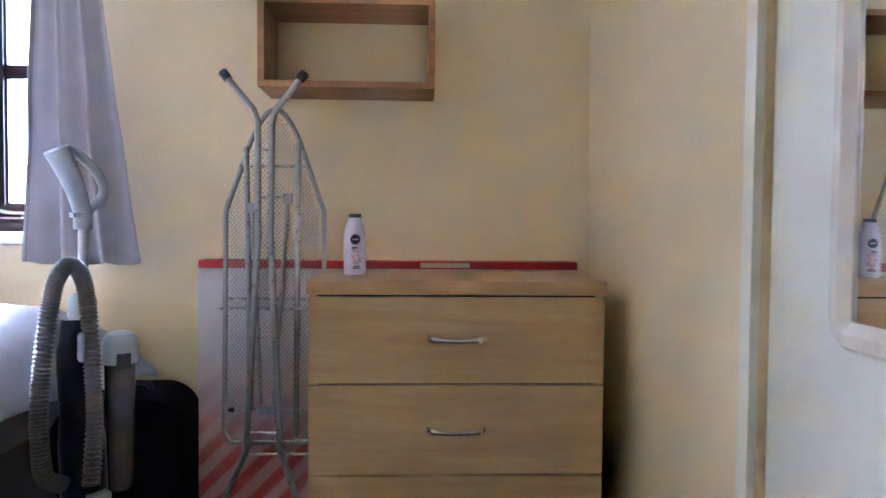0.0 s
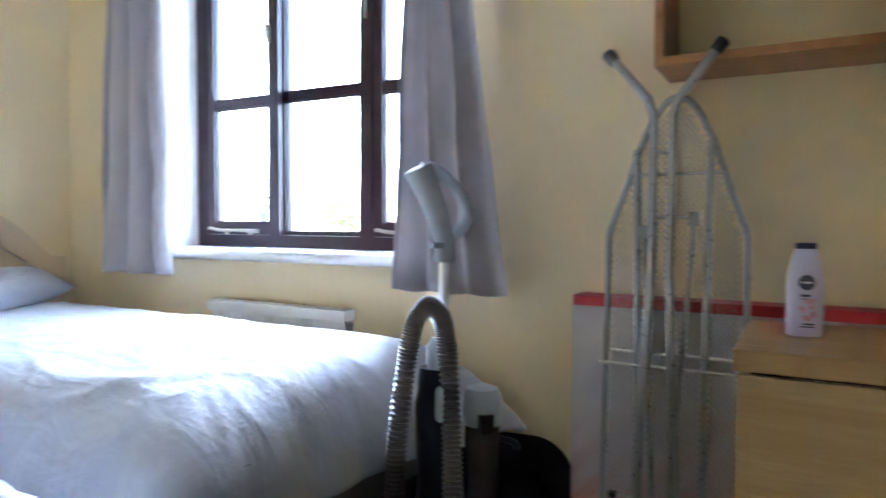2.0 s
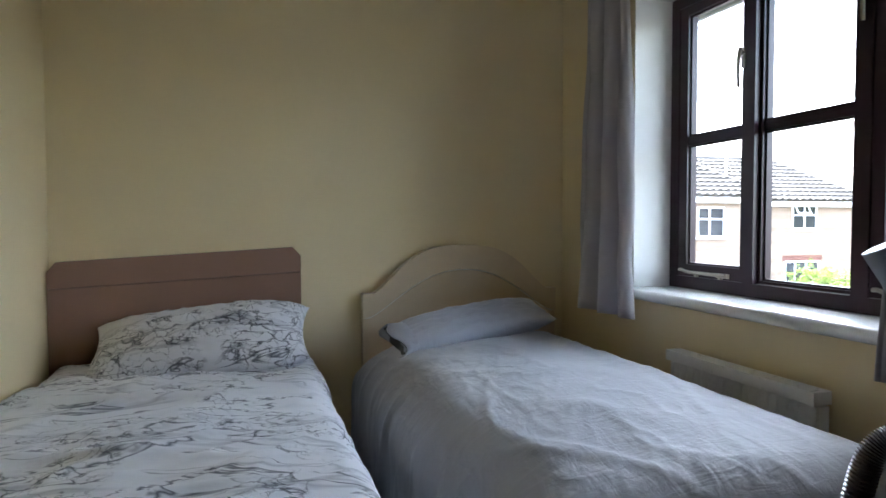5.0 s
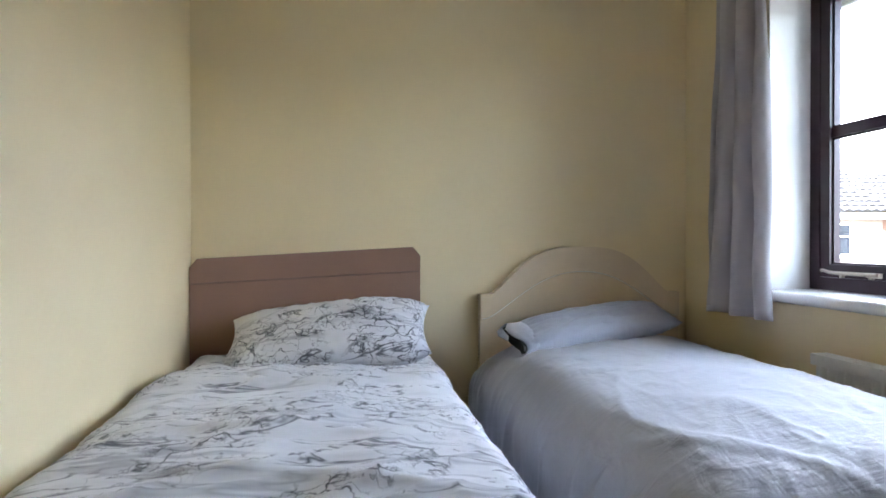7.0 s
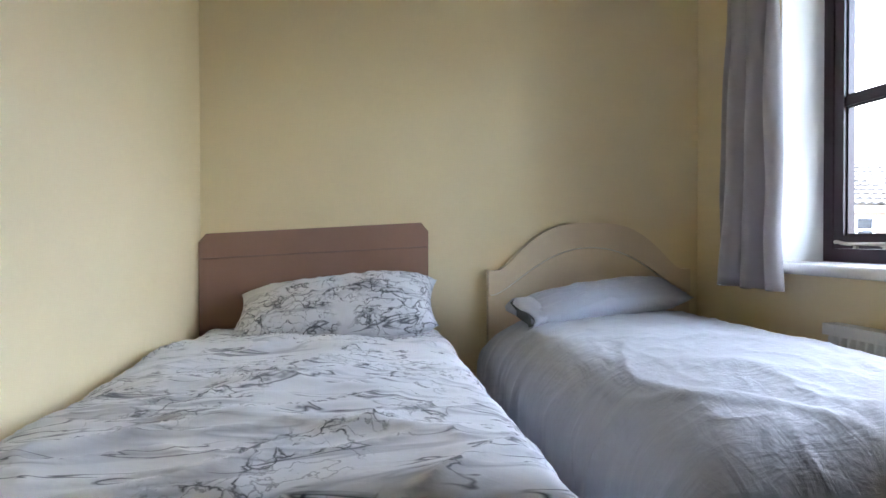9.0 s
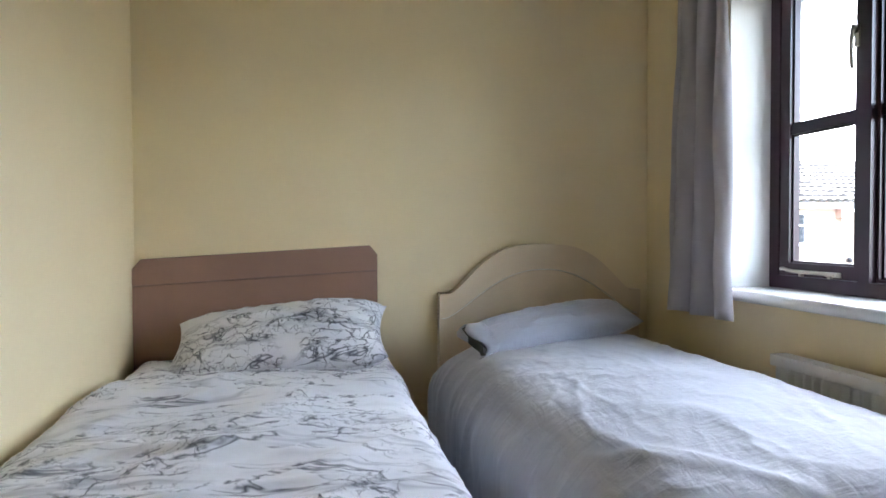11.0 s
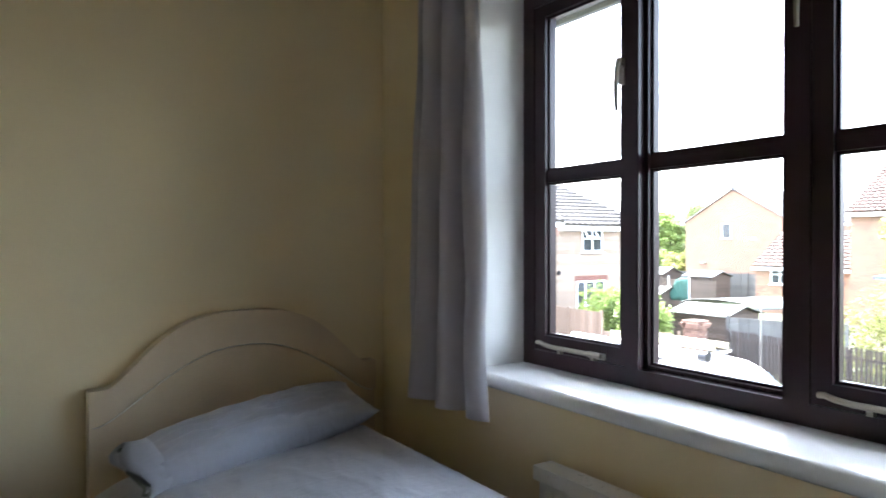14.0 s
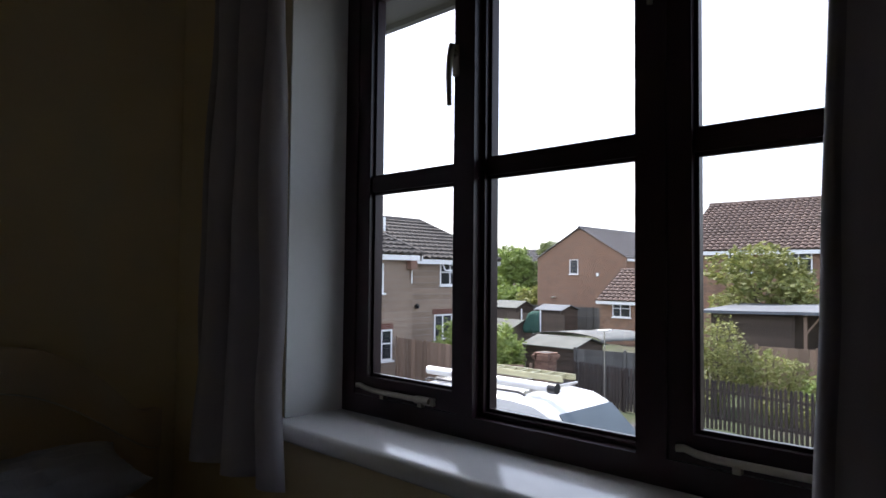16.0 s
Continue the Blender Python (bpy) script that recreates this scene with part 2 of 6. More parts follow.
M_CARPET = plain("beige_carpet", (0.32, 0.26, 0.19), 0.95, vary=0.2, big=2, fine=500, bump=0.8, dist=0.006)
M_CURTAIN = fabric_mat("grey_mauve_curtain", (0.49, 0.45, 0.455), 0.7, 700, sheen=0.3, through=0.2)
# darker curtain cloth: a fold's shadow put into the colour
M_FOLDSHADE = fabric_mat("grey_curtain_fold_shade", (0.28, 0.26, 0.275), 0.85, 700)
M_BROWN = fabric_mat("brown_suedette", (0.285, 0.165, 0.115), 0.85, 500, sheen=0.15)
M_CREAM = fabric_mat("cream_damask", (0.70, 0.55, 0.36), 0.65, 350, sheen=0.2)
M_CREAM_CORD = fabric_mat("pale_piping", (0.80, 0.76, 0.66), 0.7, 900)
M_BROWN_CORD = fabric_mat("brown_piping", (0.22, 0.13, 0.095), 0.8, 900)
M_MARBLE = marble_cloth("marbled_cotton")
M_MARBLEPILLOW = marble_cloth("marbled_pillow_cotton", 1.0)
M_GREY = fabric_mat("grey_blue_cotton", (0.43, 0.44, 0.485), 0.62, 900, vary=0.05, sheen=0.35, crease=0.3)
M_GREYDARK = fabric_mat("grey_check_cotton", (0.10, 0.11, 0.10), 0.85, 200, vary=0.5)
M_DIVAN = fabric_mat("dark_divan_cloth", (0.035, 0.032, 0.036), 0.9, 500)
M_MATTRESS = fabric_mat("mattress_ticking", (0.16, 0.155, 0.17), 0.9, 300)
M_OAK = wood_mat("oak_laminate", (0.56, 0.38, 0.19), (0.44, 0.27, 0.12), "x", 0.38)
M_OAKTOP = wood_mat("oak_laminate_top", (0.54, 0.34, 0.17), (0.43, 0.25, 0.11), "x", 0.33)
M_SHELF = wood_mat("cherry_veneer", (0.50, 0.25, 0.115), (0.36, 0.16, 0.065), "x", 0.4)
# near-black colour that stands in for the shade between the drawers
M_GAPSHADE = plain("drawer_gap_shade", (0.015, 0.011, 0.009), 0.8, vary=0.2)
M_STEEL = plain("brushed_steel", (0.55, 0.53, 0.50), 0.28, 1.0, vary=0.1, fine=200, bump=0.05)
M_CHROME = plain("polished_nickel", (0.72, 0.69, 0.65), 0.12, 1.0, vary=0.03, big=5, fine=20, bump=0.0)
M_EAVE = plain("grey_painted_soffit", (0.135, 0.15, 0.17), 0.7, vary=0.08)
M_REVEAL = plain("off_white_reveal", (0.77, 0.76, 0.71), 0.6, vary=0.06, big=4, fine=120, bump=0.12)
M_STAY = plain("pale_lacquered_brass", (0.50, 0.46, 0.38), 0.35, 0.4, vary=0.2, fine=80, bump=0.1)
M_BRASS = plain("tarnished_brass", (0.27, 0.25, 0.21), 0.35, 1.0, vary=0.25, fine=80, bump=0.1)
M_TUBE = plain("grey_enamelled_tube", (0.37, 0.36, 0.355), 0.3, 0.6, vary=0.12, fine=90, bump=0.08)
M_MESH = plain("expanded_metal", (0.34, 0.33, 0.33), 0.45, 0.5, vary=0.25, fine=90, bump=0.1)
M_BLACK = plain("black_plastic", (0.012, 0.012, 0.016), 0.32, vary=0.3, fine=90, bump=0.1)
M_NAVY = plain("dark_navy_plastic", (0.012, 0.015, 0.026), 0.3, vary=0.1, fine=200, bump=0.03)
M_PALE = plain("pale_grey_plastic", (0.42, 0.45, 0.48), 0.35, vary=0.08, fine=60, bump=0.05)
M_HOSE = plain("ribbed_grey_hose", (0.17, 0.15, 0.15), 0.3, 0.5, vary=0.12, fine=160, bump=0.05)
M_WAND = plain("satin_aluminium", (0.72, 0.72, 0.74), 0.35, 0.6, vary=0.05, fine=90, bump=0.04)
M_BIN = plain("smoked_clear_plastic", (0.16, 0.15, 0.16), 0.12, vary=0.15, big=20, fine=60, bump=0.03)
M_BIN.node_tree.nodes["Principled BSDF"].inputs["Transmission Weight"].default_value = 0.45
M_SUITCASE = fabric_mat("black_suitcase_cloth", (0.007, 0.007, 0.009), 0.85, 400, sheen=0.0)
for _m, _s in ((M_SUITCASE, 0.08), (M_NAVY, 0.22), (M_BIN, 0.35), (M_FRAME, 0.32)):
    _m.node_tree.nodes["Principled BSDF"].inputs["Specular IOR Level"].default_value = _s
M_RED = plain("red_printed_card", (0.50, 0.025, 0.03), 0.5, vary=0.15, big=6, fine=50, bump=0.1)
M_TAPE = plain("buff_parcel_tape", (0.70, 0.60, 0.48), 0.4, vary=0.1)
M_IRON = plain("black_wrought_iron", (0.02, 0.02, 0.02), 0.5, 0.6, vary=0.2)
M_RAD = plain("white_radiator_enamel", (0.80, 0.78, 0.73), 0.3, vary=0.03, bump=0.05)
M_MIRRORFRAME = plain("limed_cream_frame", (0.70, 0.62, 0.50), 0.45, vary=0.12, big=8, fine=60, bump=0.15)
M_MIRROR, _nt, _b = nodes_of("mirror_silver")
_b.inputs["Metallic"].default_value, _b.inputs["Roughness"].default_value = 1.0, 0.015
_b.inputs["Base Color"].default_value = (0.86, 0.87, 0.87, 1)
M_LOTION = plain("lilac_white_plastic", (0.66, 0.62, 0.76), 0.3, vary=0.05, bump=0.03)
M_CAP = plain("midnight_blue_cap", (0.02, 0.022, 0.07), 0.3, vary=0.1, bump=0.03)
M_PINK = plain("rose_print", (0.72, 0.36, 0.45), 0.4, vary=0.3, big=90, bump=0.0)
M_SKIRT = plain("white_gloss_skirting", (0.78, 0.76, 0.70), 0.3, vary=0.05)


# ---- mesh helpers ----
def finish(name, bm, mat, parent=None, smooth=None, bevel=0.0, segs=2):
    """A mesh object from a bmesh; bevel rounds its edges; smooth: angle in degrees under which faces shade smoothly."""
    if bevel:
        bmesh.ops.bevel(bm, geom=[e for e in bm.edges if len(e.link_faces) == 2 and e.calc_face_angle(0) > 0.5], offset=bevel, segments=segs, profile=0.6, affect="EDGES", clamp_overlap=True)
    bmesh.ops.recalc_face_normals(bm, faces=bm.faces)
    me = bpy.data.meshes.new(name)
    bm.to_mesh(me)
    bm.free()
    for m in mat if isinstance(mat, (list, tuple)) else [mat]:
        me.materials.append(m)
    if smooth:
        me.polygons.foreach_set("use_smooth", [True] * len(me.polygons))
        me.set_sharp_from_angle(angle=radians(smooth))
    ob = new(name, me)
    if parent:
        ob.parent = parent
    return ob


def brick_of(bm, x0, x1, y0, y1, z0, z1, m=None):
    vs = [bm.verts.new(p) for p in ((x0, y0, z0), (x1, y0, z0), (x1, y1, z0), (x0, y1, z0), (x0, y0, z1), (x1, y0, z1), (x1, y1, z1), (x0, y1, z1))]
    if m is not None:
        for v in vs:
            v.co = m @ v.co
    for q in ((3, 2, 1, 0), (4, 5, 6, 7), (0, 1, 5, 4), (1, 2, 6, 5), (2, 3, 7, 6), (3, 0, 4, 7)):
        bm.faces.new([vs[i] for i in q])
    return vs


def block(name, x0, x1, y0, y1, z0, z1, mat, parent=None, bevel=0.0, segs=2, smooth=None):
    bm = bmesh.new()
    brick_of(bm, x0, x1, y0, y1, z0, z1)
    return finish(name, bm, mat, parent, smooth or (40 if bevel else None), bevel, segs)


def empty(name, x=0, y=0, z=0, turn=0):
    ob = new(name)
    ob.empty_display_size = 0.05
    ob.matrix_basis = pose(x, y, z, 0, 0, turn)
    return ob


def spline(pts, n=8):
    """Catmull-Rom through the points."""
    p = [Vector(a) for a in pts]
    p = [2 * p[0] - p[1]] + p + [2 * p[-1] - p[-2]]
    out = []
    for i in range(1, len(p) - 2):
        for k in range(n):
            t = k / n
            out.append(0.5 * (2 * p[i] + (p[i + 1] - p[i - 1]) * t + (2 * p[i - 1] - 5 * p[i] + 4 * p[i + 1] - p[i + 2]) * t * t + (3 * p[i] - p[i - 1] - 3 * p[i + 1] + p[i + 2]) * t ** 3))
    out.append(p[-2])
    return out


def sweep(bm, pts, radius, sides=8, flat=1.0, caps=True):
    """A tube along a polyline; radius: a number or one for each point; flat squeezes it across."""
    pts = [Vector(p) for p in pts]
    rings, side = [], None
    for i, p in enumerate(pts):
        way = (pts[min(i + 1, len(pts) - 1)] - pts[max(i - 1, 0)]).normalized()
        if side is None:
            side = way.orthogonal().normalized()
        side = (side - way * side.dot(way)).normalized()
        up = way.cross(side)
        r = radius[i] if isinstance(radius, (list, tuple)) else radius
        rings.append([bm.verts.new(p + r * (math.cos(a) * side + flat * math.sin(a) * up)) for a in (2 * math.pi * k / sides for k in range(sides))])
    for a, b in zip(rings, rings[1:]):
        for k in range(sides):
            bm.faces.new((a[k], a[(k + 1) % sides], b[(k + 1) % sides], b[k]))
    if caps:
        bm.faces.new(rings[0][::-1])
        bm.faces.new(rings[-1])


def tube(name, pts, radius, mat, parent=None, sides=10, flat=1.0):
    bm = bmesh.new()
    sweep(bm, pts, radius, sides, flat)
    return finish(name, bm, mat, parent, 50)


def lathe(name, profile, mat, parent=None, sides=24, sx=1.0, sy=1.0, at=(0, 0, 0)):
    bm = bmesh.new()
    rings = [[bm.verts.new((at[0] + r * sx * math.cos(a), at[1] + r * sy * math.sin(a), at[2] + z)) for a in (2 * math.pi * k / sides for k in range(sides))] for r, z in profile]
    for a, b in zip(rings, rings[1:]):
        for k in range(sides):
            bm.faces.new((a[k], a[(k + 1) % sides], b[(k + 1) % sides], b[k]))
    bm.faces.new(rings[0][::-1])
    bm.faces.new(rings[-1])
    return finish(name, bm, mat, parent, 40)


def slab(name, outline, lo, hi, mat, parent=None, axis="x", bevel=0.0, segs=2, smooth=40):
    """An outline (pairs) pulled straight along one axis from lo to hi."""
    put = {"x": lambda a, b, d: (d, a, b), "y": lambda a, b, d: (a, d, b), "z": lambda a, b, d: (a, b, d)}[axis]
    bm = bmesh.new()
    one = [bm.verts.new(put(a, b, lo)) for a, b in outline]
    two = [bm.verts.new(put(a, b, hi)) for a, b in outline]
    bm.faces.new(one)
    bm.faces.new(two[::-1])
    for i in range(len(outline)):
        j = (i + 1) % len(outline)
        bm.faces.new((one[i], two[i], two[j], one[j]))
    return finish(name, bm, mat, parent, smooth, bevel, segs)


# ---- the room: shell ----
X0, R, S, D, TOP = -2.70, 0.755, 0.285, 2.40, 2.36
OUT = 2.64                                   # outer face of the window wall
WX0, WX1, WZ0, WZ1 = -2.117, -0.86, 0.957, 2.048   # window opening
DX0, DX1, DZ = -0.42, 0.62, 2.02             # doorway by which the walk comes in


def structure(ob, label, category):
    return tagged(ob, label, category, kind="structure")


structure(block("floor", X0 - 0.1, R + 0.1, -1.4, OUT - 0.02, -0.2, 0.0, M_CARPET), "beige fitted carpet over the bedroom floor", "floor")
structure(block("ceiling", X0 - 0.1, R + 0.1, -1.4, OUT - 0.02, TOP, TOP + 0.12, M_WHITE), "plain white painted ceiling", "ceiling")
structure(block("wall_west", X0 - 0.12, X0, -1.4, OUT, 0.0, TOP, M_WALL), "cream painted wall behind the two headboards", "wall")

bm = bmesh.new()
brick_of(bm, X0, WX0, D, OUT, 0, TOP)
brick_of(bm, WX1, R, D, OUT, 0, TOP)
brick_of(bm, WX0, WX1, D, OUT, 0, WZ0 - 0.042)
brick_of(bm, WX0, WX1, D, OUT, WZ1, TOP)
structure(finish("wall_north", bm, M_WALL), "cream painted wall with the window in it", "wall")

bm = bmesh.new()
brick_of(bm, X0, DX0, S - 0.11, S, 0, TOP)
brick_of(bm, DX1, R, S - 0.11, S, 0, TOP)
brick_of(bm, DX0, DX1, S - 0.11, S, DZ, TOP)
structure(finish("wall_south", bm, M_WALL), "cream painted wall along the side of the bed", "wall")
structure(block("wall_landing", X0, R, -1.4, -1.28, 0, TOP, M_WALL), "cream painted wall of the landing", "wall")

# the east wall with a cupboard door in it
CY0, CY1, CZ = 0.50, 1.30, 2.0
bm = bmesh.new()
brick_of(bm, R, R + 0.12, CY1, OUT, 0, TOP)
brick_of(bm, R, R + 0.12, -1.4, CY0, 0, TOP)
brick_of(bm, R, R + 0.12, CY0, CY1, CZ, TOP)
structure(finish("wall_east", bm, M_WALL), "cream painted wall beside the chest of drawers", "wall")
structure(block("cupboard_back", R + 0.12, R + 0.18, -1.4, OUT, 0.0, TOP, M_WALL), "plain wall at the back of the cupboard", "wall")
structure(block("door_1", R + 0.014, R + 0.054, CY0 + 0.004, CY1 - 0.004, 0.008, CZ - 0.004, M_DOOR, bevel=0.003), "smooth cream painted cupboard door, shut", "door")
bm = bmesh.new()
for a, b in ((CY1, CY1 + 0.034), (CY0 - 0.034, CY0)):
    brick_of(bm, R - 0.016, R - 0.0005, a, b, 0, CZ + 0.034)
brick_of(bm, R - 0.016, R - 0.0005, CY0, CY1, CZ, CZ + 0.034)
structure(finish("trim", bm, M_DOOR, bevel=0.006, smooth=40), "narrow cream painted architrave round the cupboard door", "trim")

bm = bmesh.new()
brick_of(bm, X0, X0 + 0.015, S, D, 0, 0.1)
brick_of(bm, X0 + 0.015, R - 0.017, D - 0.015, D, 0, 0.1)
brick_of(bm, X0 + 0.015, DX0, S, S + 0.015, 0, 0.1)
brick_of(bm, R - 0.015, R, CY1 + 0.066, D - 0.016, 0, 0.1)
structure(finish("baseboard", bm, M_SKIRT, bevel=0.004, smooth=40), "white gloss skirting board", "skirting")

# white plaster reveals and the rounded sill board
bm = bmesh.new()
FY = 2.557                                   # inner face of the window frame
for x0, x1 in ((WX0 - 0.0005, WX0 + 0.004), (WX1 - 0.004, WX1 + 0.0005)):
    brick_of(bm, x0, x1, D - 0.004, FY + 0.04, WZ0, WZ1)
brick_of(bm, WX0 + 0.004, WX1 - 0.004, D - 0.004, FY + 0.04, WZ1 - 0.004, WZ1 + 0.0005)
structure(finish("window_reveal", bm, M_REVEAL, bevel=0.0015), "white painted plaster reveal of the window", "reveal")
nose = [(D - 0.045 + 0.02 * (1 - math.sin(a)), WZ0 - 0.02 + 0.02 * math.cos(a)) for a in [math.pi * k / 8 for k in range(9)]]
prof = [(FY + 0.03, WZ0)] + nose + [(D - 0.012, WZ0 - 0.041), (FY + 0.03, WZ0 - 0.041)]
sill = slab("windowsill", prof, WX0 - 0.055, WX1 + 0.055, M_GLOSS, axis="x", bevel=0.002)
# horns sit in front of the wall; the part in the wall is cut to the opening
bm = bmesh.new()
bm.from_mesh(sill.data)
for v in bm.verts:
    if v.co.y > D - 0.003:
        v.co.x = min(max(v.co.x, WX0 + 0.003), WX1 - 0.003)
bm.to_mesh(sill.data)
bm.free()
structure(sill, "white gloss windowsill with a rounded nose", "windowsill")

# ---- the window ----
GL = ((-2.021, -1.745), (-1.672, -1.337), (-1.231, -0.957))   # glass widths of the three lights
window = empty("window_1", (WX0 + WX1) / 2, FY, WZ0)
structure(window, "dark brown stained timber casement window with six panes", "window")


def in_window(ob):
    ob.parent = window
    ob.matrix_parent_inverse = window.matrix_basis.inverted()
    return ob


bm = bmesh.new()
FB = FY + 0.075
brick_of(bm, WX0 + 0.004, WX0 + 0.05, FY, FB, WZ0, WZ1 - 0.004)
brick_of(bm, WX1 - 0.05, WX1 - 0.004, FY, FB, WZ0, WZ1 - 0.004)
brick_of(bm, WX0 + 0.05, WX1 - 0.05, FY, FB, WZ0, WZ0 + 0.045)
brick_of(bm, WX0 + 0.05, WX1 - 0.05, FY, FB, WZ1 - 0.048, WZ1 - 0.004)
brick_of(bm, -1.728, -1.684, FY, FB, WZ0 + 0.045, WZ1 - 0.048)
brick_of(bm, -1.325, -1.272, FY, FB, WZ0 + 0.045, WZ1 - 0.048)
in_window(finish("frame", bm, M_FRAME, bevel=0.006, smooth=40))


def casement(x0, x1, z0, z1, gx0, gx1, gz0, gz1, bar0, bar1, opening, fy):
    """Sash stiles and rails, a glazing bar, glazing beads and two panes."""
    bm = bmesh.new()
    yb = fy + 0.042
    brick_of(bm, x0, gx0, fy, yb, z0, z1)
    brick_of(bm, gx1, x1, fy, yb, z0, z1)
    brick_of(bm, gx0, gx1, fy, yb, z0, gz0)
    brick_of(bm, gx0, gx1, fy, yb, gz1, z1)
    brick_of(bm, gx0, gx1, fy + 0.006, yb, bar0, bar1)
    in_window(finish("sash" if opening else "fixed_light", bm, M_FRAME, bevel=0.004, smooth=40))
    bm = bmesh.new()
    for a, b in ((gz0, bar0), (bar1, gz1)):
        for q in ((gx0, gx0 + 0.007, a, b), (gx1 - 0.007, gx1, a, b), (gx0, gx1, a, a + 0.007), (gx0, gx1, b - 0.007, b)):
            brick_of(bm, q[0], q[1], fy + 0.012, fy + 0.022, q[2], q[3])
    in_window(finish("glazing_bead", bm, M_FRAME))
    for a, b in ((gz0, bar0), (bar1, gz1)):
        pane = in_window(block("pane", gx0 + 0.001, gx1 - 0.001, fy + 0.023, fy + 0.027, a + 0.001, b - 0.001, M_GLASS))
        pane.visible_shadow = False


casement(WX0 + 0.051, -1.729, WZ0 + 0.046, WZ1 - 0.049, *GL[0], 1.047, 1.966, 1.488, 1.522, True, FY + 0.004)
casement(-1.683, -1.326, WZ0 + 0.046, WZ1 - 0.049, *GL[1], 1.012, 1.985, 1.497, 1.530, False, FY + 0.022)
casement(-1.271, WX1 - 0.051, WZ0 + 0.046, WZ1 - 0.049, *GL[2], 1.047, 1.966, 1.488, 1.522, True, FY + 0.004)


def stay(x0, x1):
    """A casement stay: flat arm with holes' bosses, curled end, on two pegs."""
    bm = bmesh.new()
    z, y = WZ0 + 0.062, FY - 0.008
    pts = [(x0, y, z + 0.006), (x0 + 0.012, y, z + 0.008), (x0 + 0.03, y, z + 0.003), (x0 + 0.06, y, z), (x1, y, z)]
    sweep(bm, pts, 0.0062, 8)
    for x in (x0 + 0.09, x1 - 0.03):
        brick_of(bm, x - 0.006, x + 0.006, y, FY + 0.006, z - 0.016, z - 0.004)
    brick_of(bm, x1 - 0.05, x1 + 0.008, y + 0.004, FY + 0.006, z - 0.010, z + 0.006)
    in_window(finish("stay", bm, M_STAY, bevel=0.0015, smooth=50))


stay(-2.045, -1.80)
stay(-1.252, -1.0)


def catch(x, z, lean):
    """A cockspur handle: plate, boss and a hanging tapered lever."""
    bm = bmesh.new()
    brick_of(bm, x - 0.009, x + 0.009, FY - 0.004, FY + 0.006, z - 0.03, z + 0.035)
    line = [Vector(q) for q in ((x, FY - 0.013, z + 0.034), (x, FY - 0.017, z + 0.022), (x + 0.002 * lean, FY - 0.020, z), (x + 0.004 * lean, FY - 0.020, z - 0.03), (x + 0.006 * lean, FY - 0.017, z - 0.065), (x + 0.007 * lean, FY - 0.014, z - 0.095))]
    sweep(bm, line, [0.008 - 0.003 * i / (len(line) - 1) for i in range(len(line))], 8, 0.75)
    sweep(bm, [(x, FY, z + 0.018), (x, FY - 0.016, z + 0.018)], 0.008, 8)
    in_window(finish("handle", bm, M_BRASS, smooth=50))


catch(-1.735, 1.742, -1)
catch(-1.285, 1.83, -1)

# eave over the window, outside
bm = bmesh.new()
brick_of(bm, -9, 6, OUT, 3.10, 2.20, 2.23)
brick_of(bm, -9, 6, 3.10, 3.125, 2.18, 2.36)
structure(finish("soffit", bm, M_EAVE), "grey painted soffit and fascia above the window", "soffit")


# ---- beds ----
def fold(a, flat, r):
    """Along a cloth's length a from the middle: how far out and how far down it lies; flat, then round an edge, then hanging."""
    if a <= flat:
        return a, 0.0
    arc = r * math.pi / 2
    if a <= flat + arc:
        t = (a - flat) / r
        return flat + r * math.sin(t), r * (1 - math.cos(t))
    return flat + r + 0.04 * (a - flat - arc), r + (a - flat - arc)


